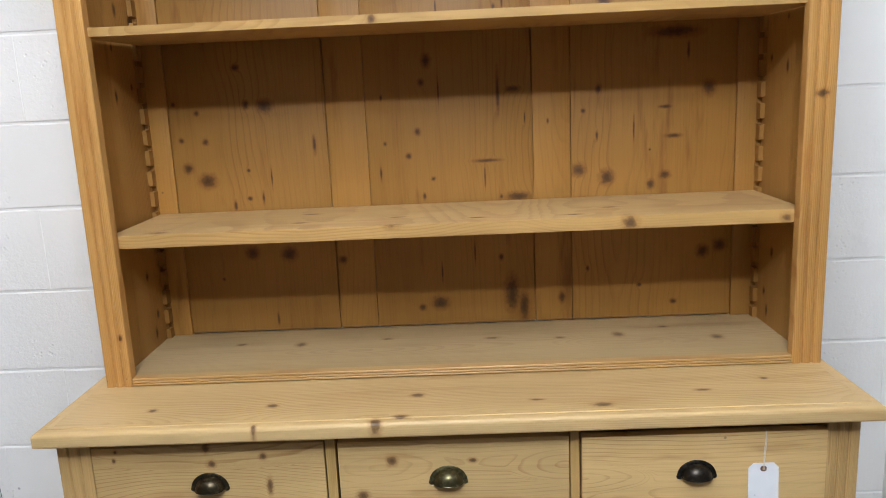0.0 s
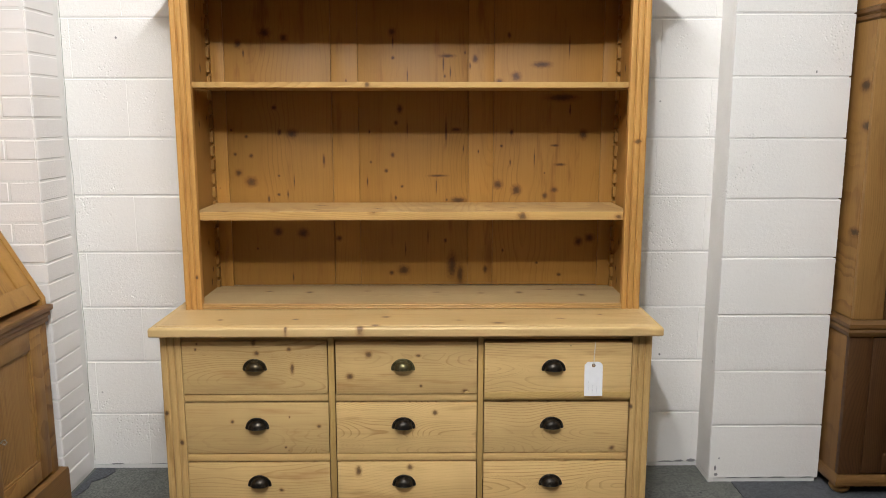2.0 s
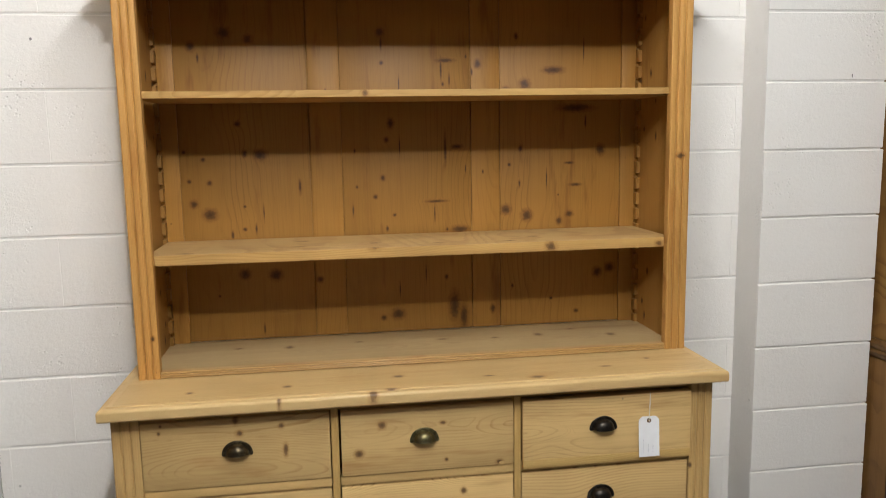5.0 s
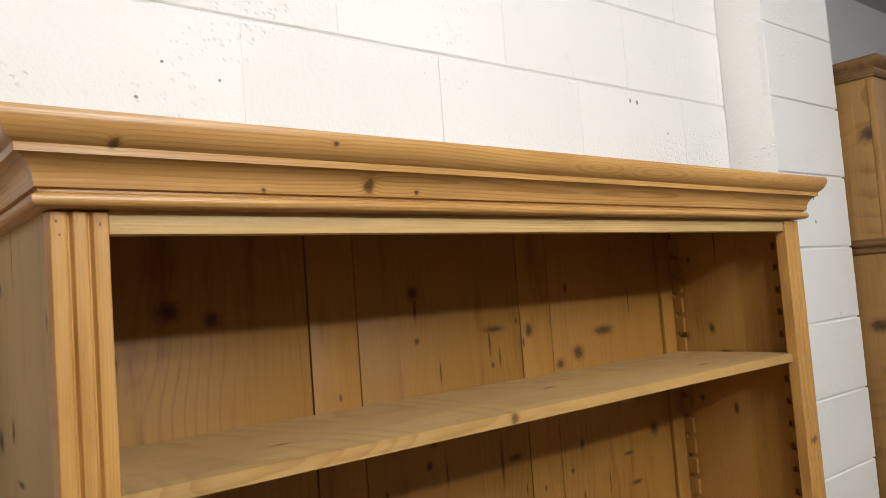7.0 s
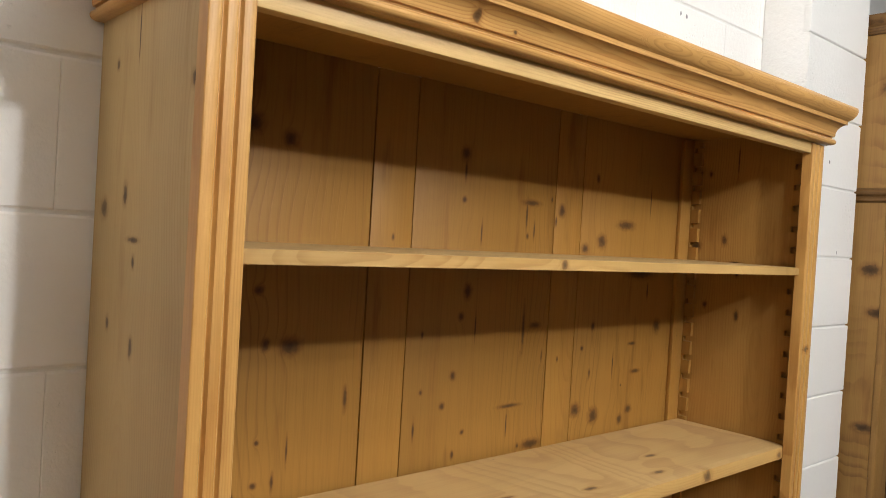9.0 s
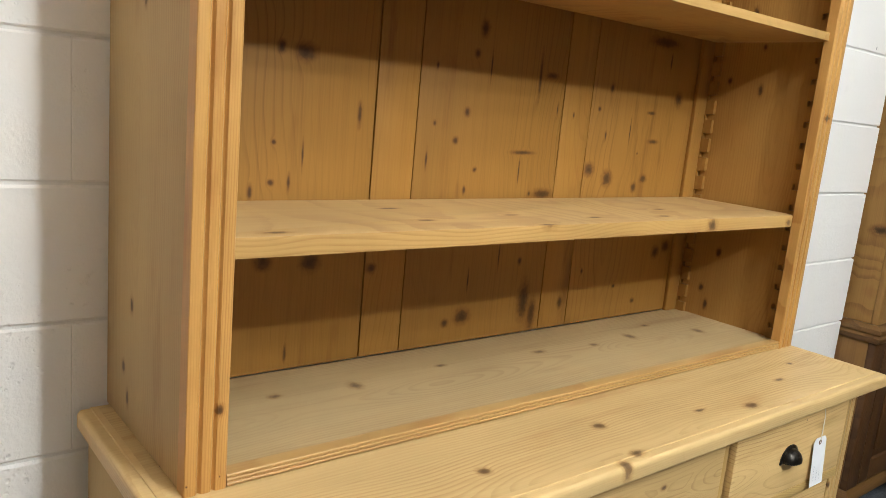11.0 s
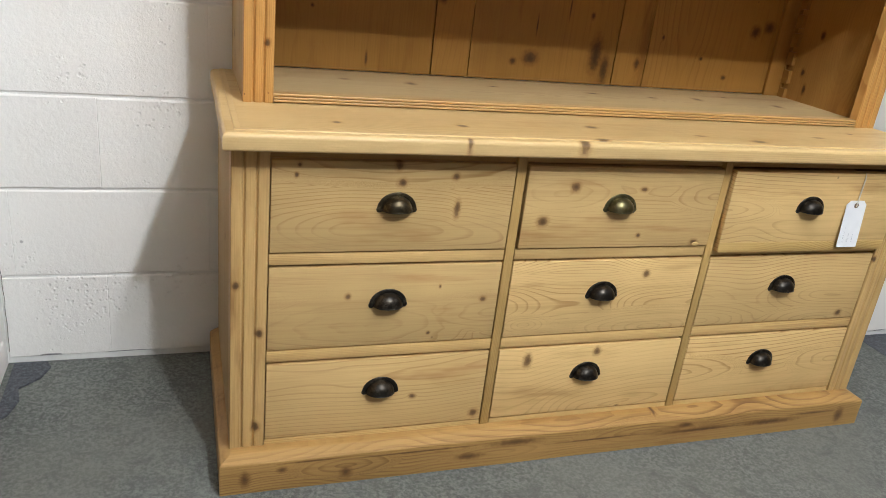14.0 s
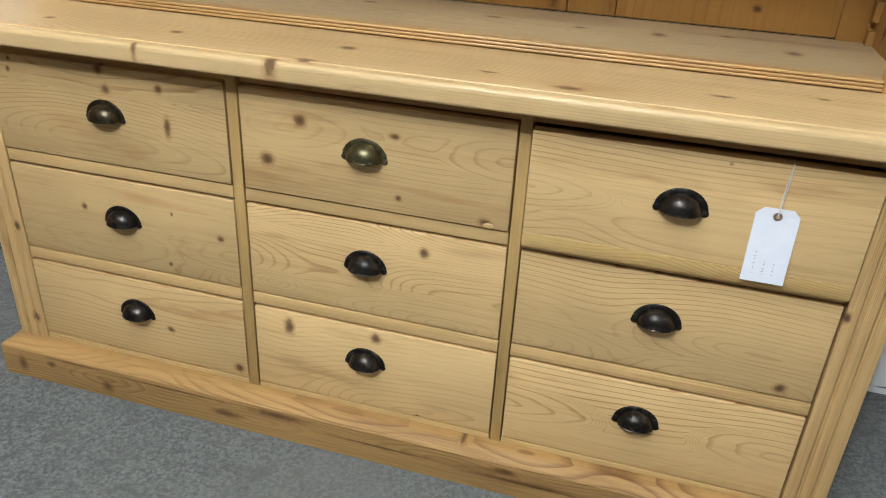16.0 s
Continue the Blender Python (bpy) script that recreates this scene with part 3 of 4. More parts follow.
def sweep_u(profile, x0, x1, front, back):
    """A moulding round three sides, mitred at the two front corners. Profile: (outward, z), closed."""
    bm = bmesh.new()
    rings = []
    for cx, cy, sx, sy in ((x0, back, -1, 0), (x0, front, -1, -1), (x1, front, 1, -1), (x1, back, 1, 0)):
        rings.append([bm.verts.new((cx + sx * o, cy + sy * o, z)) for o, z in profile])
    m = len(profile)
    for a, b in zip(rings, rings[1:]):
        for k in range(m):
            bm.faces.new((a[k], a[(k + 1) % m], b[(k + 1) % m], b[k]))
    bm.faces.new(rings[0])
    bm.faces.new(rings[-1])
    return bm


def arc(cx, cy, r, a0, a1, steps, ry=None):
    return [(cx + r * math.cos(radians(a0 + (a1 - a0) * k / steps)), cy + (ry or r) * math.sin(radians(a0 + (a1 - a0) * k / steps))) for k in range(steps + 1)]


# ---- the room ----
WALL, COURSE, BLOCK = 0.532, 0.219, 0.438
LEFT, RIGHT, PIER_L, PIER_R, PIER_Y = -1.273, 1.183, -1.273, 1.598, 0.388
BRICK_Y = 0.293
GROUND = -0.014
HIGH = 3.0

floor = structure("floor", boxes(-4.2, 4.4, -6.2, 1.1, -0.2, GROUND - 0.006), carpet_dark, "grey carpeted showroom floor")
structure("wall_north", boxes(LEFT - 0.02, RIGHT + 0.02, WALL + 0.004, WALL + 0.25, -0.1, HIGH), white_mortar, "white-painted concrete block wall behind the dresser")
structure("wall_pier_east", boxes(RIGHT - 0.012 + 0.003, PIER_R - 0.009, PIER_Y + 0.0055, WALL + 0.25, -0.1, HIGH), white_mortar, "white-painted projecting pier of concrete blocks")
structure("wall_pier_west", boxes(-4.2, PIER_L - 0.004, BRICK_Y + 0.0026, WALL + 0.25, -0.1, HIGH), white_mortar, "white-painted brick wall return beside the bureau")
structure("wall_north_east", boxes(PIER_R - 0.1, 4.4, 0.86, 1.06, -0.1, HIGH), plain_white, "plain white wall behind the tall cupboard")
# three added walls, never in view; their dull paint holds the fill down
structure("wall_west", boxes(-4.4, -4.2, -6.2, 1.1, -0.1, HIGH), room_tan, "unseen wall added to close the room, dull tan to cut bounce")
structure("wall_east", boxes(4.4, 4.6, -6.2, 1.1, -0.1, HIGH), room_tan, "unseen wall added to close the room, dull tan to cut bounce")
structure("wall_south", boxes(-4.4, 4.6, -6.4, -6.2, -0.1, HIGH), room_tan, "unseen wall added to close the room, dull tan to cut bounce")
structure("ceiling", boxes(-4.4, 4.6, -6.4, 1.1, HIGH, HIGH + 0.1), ceiling_paint, "plain white ceiling")


def carpet_piece(x0, x1, y0, y1, material, label):
    ob = structure("carpet", boxes(x0 + 0.0015, x1 - 0.0015, y0 + 0.0015, y1 - 0.0015, GROUND - 0.006, GROUND, bevel=0.001), material, label)
    return ob


carpet_piece(-4.2, 1.262, -6.2, 1.1, carpet_grey, "worn grey carpet beneath the dresser")
carpet_piece(1.262, 4.4, -6.2, 1.1, carpet_dark, "darker blue-grey carpet beneath the tall cupboard")

# ---- the dresser's base ----
BX0, BX1, BACK = -0.783, 0.813, 0.515
base = thing("sideboard", "stripped pine dresser base with nine drawers on a plinth", "dresser", (0, 0, 0))
COLUMNS = [(-0.715, -0.2425), (-0.2205, 0.245), (0.2655, 0.746)]
ROWS = [(0.496, 0.679), (0.289, 0.470), (0.083, 0.262)]


def reeded(x0, x1, front, depth, grooves, z0, z1):
    """A post with rounded reeds between narrow grooves."""
    width, outline = (x1 - x0) / (grooves + 1), [(x0, front + depth)]
    for k in range(grooves + 1):
        a, b = x0 + k * width, x0 + (k + 1) * width
        la = 0.0015 if k == 0 else 0.0035
        lb = 0.0015 if k == grooves else 0.0035
        outline += [(a + 0.0005, front + (0.002 if k == 0 else 0.0055)), (a + la, front + 0.0008), (a + la + 0.003, front), (b - lb - 0.003, front), (b - lb, front + 0.0008), (b - 0.0005, front + (0.002 if k == grooves else 0.0055))]
    outline.append((x1, front + depth))
    return prism(outline, z0, z1)


part("post", reeded(BX0, COLUMNS[0][0], -0.002, 0.05, 2, 0.066, 0.703), pine_base_post, base)
part("post", reeded(COLUMNS[2][1] + 0.002, BX1, -0.002, 0.05, 2, 0.066, 0.703), pine_base_post, base)
part("side_panel", boxes(BX0 + 0.001, BX0 + 0.022, 0.048, BACK, 0.02, 0.703, bevel=0.001), pine_side, base)
part("side_panel", boxes(BX1 - 0.022, BX1 - 0.001, 0.048, BACK, 0.02, 0.703, bevel=0.001), pine_side, base)
part("back_panel", boxes(BX0 + 0.022, BX1 - 0.022, BACK - 0.015, BACK, 0.02, 0.703), pine_side, base)
part("divider", boxes(COLUMNS[0][1] + 0.0012, COLUMNS[1][0] - 0.0012, 0.0, 0.45, 0.07, 0.69, bevel=0.001), pine_divider, base)
part("divider", boxes(COLUMNS[1][1] + 0.0012, COLUMNS[2][0] - 0.0012, 0.0, 0.45, 0.07, 0.69, bevel=0.001), pine_divider, base)
for x0, x1 in COLUMNS:
    for za, zb in ((ROWS[1][1] + 0.0015, ROWS[0][0] - 0.0015), (ROWS[2][1] + 0.0015, ROWS[1][0] - 0.0015), (0.066, ROWS[2][0] - 0.0015)):
        part("rail", boxes(x0 + 0.001, x1 - 0.001, 0.001, 0.06, za, zb, bevel=0.0012), pine_rail, base)
part("top_rail", boxes(COLUMNS[0][0], COLUMNS[2][1], 0.014, 0.06, 0.676, 0.703), pine_rail, base)
# bottom panel coloured as the shade below the drawers
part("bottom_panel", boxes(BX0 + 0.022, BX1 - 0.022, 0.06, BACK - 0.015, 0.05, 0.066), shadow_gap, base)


def cup_pull(material, parent, x, front, z):
    """A cup handle: flange with two ears, and a hollow half dome that is open below."""
    bm = bmesh.new()
    a, h, steps = 0.0385, 0.0335, 20
    thick = 0.0022
    rim = [(a * math.cos(math.pi * k / steps), h * math.sin(math.pi * k / steps)) for k in range(steps + 1)]
    inner = [(u * 0.72, v * 0.76) for u, v in rim]
    rings = []
    for pts, y in ((rim, 0.0), (rim, -thick * 0.6), ([(u * 0.97, v * 0.97) for u, v in rim], -thick), (inner, -thick), (inner, 0.0)):
        rings.append([bm.verts.new((x + u, front + y, z + v - 0.012)) for u, v in pts])
    for p, q in zip(rings, rings[1:]):
        for k in range(steps):
            bm.faces.new((p[k], p[k + 1], q[k + 1], q[k]))
    for end in (0, steps):
        bm.faces.new([r[end] for r in rings])
    # ears at both ends
    for s in (-1, 1):
        ear = bmesh.ops.create_uvsphere(bm, u_segments=10, v_segments=6, radius=0.0062)["verts"]
        for v in ear:
            v.co = Vector((v.co.x * 1.05 + x + s * 0.0335, v.co.y * 0.32 + front - 0.001, v.co.z * 1.0 + z - 0.0125))
    # the dome, with thickness
    shells = []
    for shrink in (1.0, 0.93):
        grid = []
        for i in range(13):
            lat = math.pi / 2 * i / 12
            row = []
            for k in range(steps + 1):
                ang = math.pi * k / steps
                ru, rv = a * 0.77 * shrink, h * 0.8 * shrink
                bulge = 0.024 * shrink
                row.append(bm.verts.new((x + ru * math.cos(ang) * math.cos(lat) ** 0.75, front - thick * 0.5 - bulge * math.sin(lat), z - 0.0125 + rv * math.sin(ang) * math.cos(lat) ** 0.75)))
            grid.append(row)
        for i in range(12):
            for k in range(steps):
                quad = (grid[i][k], grid[i][k + 1], grid[i + 1][k + 1], grid[i + 1][k])
                bm.faces.new(quad)
        shells.append(grid)
    for k in (0, steps):
        for i in range(12):
            bm.faces.new((shells[0][i][k], shells[0][i + 1][k], shells[1][i + 1][k], shells[1][i][k]))
    bmesh.ops.remove_doubles(bm, verts=bm.verts, dist=0.00005)
    # lip along the open edge
    lip = [(x + 0.0297 * math.cos(math.pi * k / 14), front - 0.001 - 0.0235 * math.sin(math.pi * k / 14) ** 0.8, z - 0.0128) for k in range(15)]
    for ring in (lip,):
        extra = tube_mesh(ring, 0.0013, 6)
        data = bpy.data.meshes.new("lip")
        extra.to_mesh(data)
        extra.free()
        bm.from_mesh(data)
        bpy.data.meshes.remove(data)
    return part("handle", bm, material, parent, "", 50)


def drawer_front(x0, x1, z0, z1, front, lean=0.0):
    bm = bmesh.new()
    box(bm, x0, x1, front, front + 0.022, z0, z1, bevel=0.0018)
    box(bm, x0 + 0.012, x1 - 0.012, front + 0.0205, 0.42, z0 + 0.006, z1 - 0.03)
    if lean:
        for v in bm.verts:
            v.co.z += lean * (v.co.x - x0)
    return bm


for r, (z0, z1) in enumerate(ROWS):
    for c, (x0, x1) in enumerate(COLUMNS):
        gap_l, gap_r, gap_t, gap_b, front, lean, label = 0.0016, 0.0016, 0.004, 0.0018, 0.0, 0.0, ""
        if (r, c) == (0, 1):
            gap_l, gap_t, gap_b, front, lean, label = 0.0042, 0.005, 0.002, -0.004, -0.002, "drawer with knots and a chipped corner, sitting slightly askew"
        if (r, c) == (0, 2):
            gap_t, gap_b, front, label = 0.006, -0.013, -0.014, "drawer standing slightly proud, with a yellowed lower edge"
        if (r, c) == (0, 0):
            front, gap_t = -0.002, 0.003
        fx = drawer_front(x0 + gap_l, x1 - gap_r, z0 + gap_b, z1 - gap_t, front, lean)
        drawer = part("drawer", fx, drawer_wood(r, c, x0, x1, z0, z1), base, label)
        pull = bronze
        if (r, c) == (0, 0):
            pull = brown_bronze
        if (r, c) == (0, 1):
            pull = brass
        hx = (-0.4795, 0.002, 0.4915)[c]
        hz = (0.600, 0.398, 0.196)[r]
        cup_pull(pull, drawer, hx, front, hz - 0.004)
        if (r, c) == (0, 2):
            part("worn_edge", boxes(x0 + gap_l + 0.0008, x1 - gap_r - 0.0008, front - 0.0007, front + 0.006, z0 + gap_b + 0.0006, z0 + gap_b + 0.024, bevel=0.0006), pine_worn, drawer, "yellowed worn lower edge")
        if (r, c) == (0, 1):
            chip = bmesh.new()
            bmesh.ops.create_icosphere(chip, subdivisions=2, radius=0.007)
            for v in chip.verts:
                v.co = Vector((v.co.x * 1.3 + x1 - 0.034, v.co.y * 0.25 + front, v.co.z * 0.7 + z0 + 0.006)) + 0.001 * noise.noise_vector(v.co * 300)
            part("chip", chip, pine_rail, drawer, "pale splintered chip")

# plinth, mitred round three sides
PLINTH = [(-0.02, GROUND), (0.024, GROUND), (0.0245, GROUND + 0.003), (0.0245, 0.056), (0.022, 0.06), (0.006, 0.068), (0.0, 0.0705), (-0.02, 0.0705)]
part("plinth", sweep_u(PLINTH, BX0 + 0.004, BX1 - 0.004, -0.0165, BACK), pine_plinth, base, "worn plinth board with knots and cracks")

# worktop
WX0, WX1, WY0, WZ0, WZ1 = -0.799, 0.832, -0.053, 0.703, 0.737


EDGE = [(-0.03, WZ0), (-0.007, WZ0)] + arc(-0.006, WZ0 + 0.006, 0.006, 280, 360, 4) + [(0.0, WZ1 - 0.011)] + arc(-0.009, WZ1 - 0.011, 0.009, 0, 90, 6) + [(-0.0195, WZ1 - 0.0018), (-0.0203, WZ1), (-0.03, WZ1)]
part("worktop", boxes(WX0 + 0.0302, WX1 - 0.0302, WY0 + 0.0302, BACK, WZ0 + 0.0004, WZ1 - 0.00015), pine_top, base)
part("moulded_edge", sweep_u(EDGE, WX0, WX1, WY0, BACK), pine_edge, base, "worktop edge rounded over below a fine quirk line")

# ---- the dresser's rack ----
RX0, RX1, RF, RB = -0.7515, 0.813, 0.175, 0.528
IX0, IX1 = -0.6935, 0.750
FLOOR_Z, TOP_Z = 0.737, 1.808
rack = thing("shelf_rack", "open pine shelf rack with moulded cornice, standing on the dresser base", "shelf", (0, 0, FLOOR_Z))


def rack_part(name, bm, material, label="", smooth=30):
    bmesh.ops.translate(bm, verts=bm.verts, vec=(0, 0, -FLOOR_Z))
    return part(name, bm, material, rack, label, smooth)


rack_part("post", reeded(RX0, IX0, RF, 0.024, 2, FLOOR_Z, 1.802), pine_post, "reeded orange pine post")
rack_part("post", reeded(IX1, RX1, RF, 0.024, 2, FLOOR_Z, 1.802), pine_post, "reeded orange pine post")
rack_part("side_panel", boxes(RX0 + 0.001, RX0 + 0.016, RF + 0.0235, RB, FLOOR_Z, 1.85, bevel=0.001), pine_side)
rack_part("side_panel", boxes(RX1 - 0.016, RX1 - 0.001, RF + 0.0235, RB, FLOOR_Z, 1.85, bevel=0.001), pine_side)
SX0, SX1 = RX0 + 0.024, RX1 - 0.024
# thin sheets that line the sides with the shaded copy of their pine
rack_part("inner_panel", boxes(RX0 + 0.0162, SX0, RF + 0.0245, RB - 0.004, FLOOR_Z + 0.0005, 1.83), pine_side_shaded)
rack_part("inner_panel", boxes(SX1, RX1 - 0.0162, RF + 0.0245, RB - 0.004, FLOOR_Z + 0.0005, 1.83), pine_side_shaded)
rack_part("frieze_rail", boxes(IX0 + 0.0006, IX1 - 0.0006, RF + 0.004, RF + 0.026, 1.7785, 1.806, bevel=0.0012), pine_rail, "plain rail beneath the cornice")
# top board takes the darkened back pine, for the deep shade beneath the cornice
rack_part("top_board", boxes(SX0, SX1, RF + 0.03, RB - 0.012, 1.83, 1.848), pine_back_shaded)
rack_part("floor_board", boxes(SX0, SX1, RF + 0.021, RB - 0.016, FLOOR_Z + 0.0005, 0.7485), pine_shelf_floor, "dusty greyed bottom board")
LIP = [(0.2, 0.7385), (0.2, 0.7555), (0.1805, 0.7555)] + arc(0.179, 0.7527, 0.0028, 90, 270, 5) + [(0.1815, 0.7495)] + arc(0.178, 0.7468, 0.0026, 90, 270, 5) + [(0.1805, 0.7438)] + arc(0.177, 0.7412, 0.0026, 90, 270, 5) + [(0.1785, 0.7385)]
rack_part("front_lip", prism(LIP, IX0 + 0.0006, IX1 - 0.0006, "x"), pine_lip, "reeded orange front lip")

BOARDS = [(SX0, -0.2788), (-0.2755, -0.1793), (-0.1785, 0.2302), (0.2335, 0.3268), (0.3276, SX1)]
for k, (x0, x1) in enumerate(BOARDS):
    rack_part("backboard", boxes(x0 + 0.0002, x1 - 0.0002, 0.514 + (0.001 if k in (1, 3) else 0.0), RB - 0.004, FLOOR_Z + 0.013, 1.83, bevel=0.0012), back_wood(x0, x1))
rack_part("back_sheet", boxes(SX0, SX1, RB - 0.0036, RB - 0.001, FLOOR_Z + 0.013, 1.83), pine_back_shaded)
for x0, x1 in ((SX0 + 0.0105, SX0 + 0.058), (SX1 - 0.058, SX1 - 0.0105)):
    rack_part("corner_batten", boxes(x0, x1, 0.503, 0.5135, 0.7487, 1.826, bevel=0.001), pine_back_shaded)


def notched(x_wall, side, y0, y1, z0, z1, pitch=0.051):
    """A shelf support strip with sawtooth notches facing into the rack."""
    outline, z = [(y0, z0)], z0
    while z + pitch < z1:
        outline += [(y0, z + pitch * 0.5), (y0 + (y1 - y0) * 0.9, z + pitch * 0.5), (y0 + (y1 - y0) * 0.9, z + pitch * 0.76), (y0, z + pitch * 0.8)]
        z += pitch
    outline += [(y0, z1), (y1, z1), (y1, z0)]
    return prism(outline, min(x_wall, x_wall + side), max(x_wall, x_wall + side), "x")


for x_wall, side in ((SX0, 0.011), (SX1, -0.011)):
    rack_part("notched_strip", notched(x_wall, side, 0.479, 0.5025, 0.7487, 1.82), pine_back_shaded, "sawtooth shelf support strip", 0)
    rack_part("notched_strip", notched(x_wall, side, 0.2075, 0.229, 0.7487, 1.77), pine_back_shaded, "sawtooth shelf support strip", 0)


def shelf_board(z0, z1, front, back, round_corner):
    x0, x1, r = SX0 + 0.012, SX1 - 0.012, round_corner
    outline = [(x0, back), (x0, front + r)] + arc(x0 + r, front + r, r, 180, 270, 6)[1:] + arc(x1 - r, front + r, r, 270, 360, 6) + [(x1, back)]
    bm = prism(outline, z0, z1)
    edges = [e for e in bm.edges if all(v.co.y < front + r + 0.001 for v in e.verts) and abs(e.verts[0].co.z - e.verts[1].co.z) < 1e-6]
    bmesh.ops.bevel(bm, geom=edges, offset=0.0035, segments=2, affect="EDGES", profile=0.5)
    return bm


rack_part("shelf", shelf_board(1.487, 1.505, 0.189, 0.501, 0.004), pine_shelf, "thin upper shelf board")
rack_part("shelf", shelf_board(1.0435, 1.0715, 0.2, 0.501, 0.03), pine_shelf, "thick lower shelf board with rounded corners")

CORNICE = [(-0.02, 1.8045), (0.010, 1.8045)] + arc(0.010, 1.8125, 0.0085, -90, 80, 7, 0.0075) + [(0.0105, 1.8205), (0.0105, 1.8235), (0.015, 1.8245)]
# a hollow, a fillet and a broad rounded crown with a sharp upper edge
CORNICE += arc(0.0375, 1.8275, 0.0215, 180, 112, 7, 0.0275) + [(0.032, 1.8545), (0.0355, 1.855), (0.0355, 1.8592)] + arc(0.0215, 1.8905, 0.0305, -62, 4, 9) + [(0.0505, 1.8965), (-0.02, 1.8972)]
rack_part("cornice", sweep_u(CORNICE, RX0, RX1, RF, RB), pine_cornice, "moulded cornice mitred at the corners", 38)

# ---- price tag ----
TAG_Y = -0.0175
tag = thing("price_tag", "white card price tag hanging on string from a drawer", "tag", (0.6205, TAG_Y, 0.597), turn=0.0)
TAG_W, TAG_H = 0.0295, 0.113


def tag_mesh():
    bm = bmesh.new()
    outline = [(-TAG_W, 0.012 - TAG_H), (TAG_W, 0.012 - TAG_H), (TAG_W, 0.002), (TAG_W - 0.010, 0.012), (-TAG_W + 0.010, 0.012), (-TAG_W, 0.002)]
    # a card with a round hole, bowed a little
    hole = [(0.0028 * math.cos(2 * math.pi * k / 12), 0.0028 * math.sin(2 * math.pi * k / 12)) for k in range(12)]
    for y in (0.0, -0.0006):
        outer = [bm.verts.new((a, y, b)) for a, b in outline]
        inside = [bm.verts.new((a, y, b)) for a, b in hole]
        edges = [bm.edges.new((outer[k], outer[(k + 1) % 6])) for k in range(6)] + [bm.edges.new((inside[k], inside[(k + 1) % 12])) for k in range(12)]
        bmesh.ops.triangle_fill(bm, edges=edges, use_beauty=True)
    bm.verts.ensure_lookup_table()
    for k in range(6):
        j = (k + 1) % 6
        bm.faces.new((bm.verts[k], bm.verts[j], bm.verts[18 + j], bm.verts[18 + k]))
    for v in bm.verts:
        v.co.y -= 0.09 * max(0.0, -v.co.z - 0.02)
    return bm


part("card", tag_mesh(), tag_card, tag, "", 0)
ring_bm = bmesh.new()
ring_o = [ring_bm.verts.new((0.0062 * math.cos(2 * math.pi * k / 16), -0.0012, 0.0062 * math.sin(2 * math.pi * k / 16))) for k in range(16)]
ring_i = [ring_bm.verts.new((0.0026 * math.cos(2 * math.pi * k / 16), -0.0014, 0.0026 * math.sin(2 * math.pi * k / 16))) for k in range(16)]
ring_b = [ring_bm.verts.new((0.0063 * math.cos(2 * math.pi * k / 16), -0.0004, 0.0063 * math.sin(2 * math.pi * k / 16))) for k in range(16)]
for k in range(16):
    j = (k + 1) % 16
    ring_bm.faces.new((ring_o[k], ring_o[j], ring_i[j], ring_i[k]))
    ring_bm.faces.new((ring_o[k], ring_o[j], ring_b[j], ring_b[k]))
part("reinforcing_ring", ring_bm, tag_ring, tag, "brown paper ring round the hole")
for s in (-1, 1):
    part("string", tube_mesh([(0.0, -0.0015, 0.0), (s * 0.0012 + 0.001, -0.001, 0.03), (s * 0.001 + 0.003, 0.0, 0.06), (0.004, 0.003, 0.0775), (0.004, 0.014, 0.0785)], 0.0007, 6), string_mat, tag, "thin cotton string")
marks = bmesh.new()
rng = random.Random(5)
for column, (u, count) in enumerate(((-0.016, 7), (-0.002, 5), (0.011, 4))):
    v = -0.088
    for k in range(count):
        long = rng.uniform(0.002, 0.0045)
        y = -0.0008 - 0.09 * max(0.0, -v - 0.02)
        box(marks, u - 0.0022 + rng.uniform(-0.001, 0.001), u + 0.0015, y - 0.0005, y + 0.0002, v, v + 0.0006)
        if k % 2:
            box(marks, u - 0.0004, u + 0.0003, y - 0.0005, y + 0.0002, v, v + long)
        v += long + rng.uniform(0.001, 0.004)
part("writing", marks, pencil, tag, "faint pencil marks")

# ---- bureau beside the brick wall; it looks towards +x ----
# local: front looks towards +x at x = 0, y runs along the front from -1.0 to 0 at the wall end
bureau = thing("bureau", "old pine bureau with sloping fall front and panelled doors", "bureau", (-1.275, 0.272, GROUND), turn=-0.6)
BW, BD = 0.87, 0.5


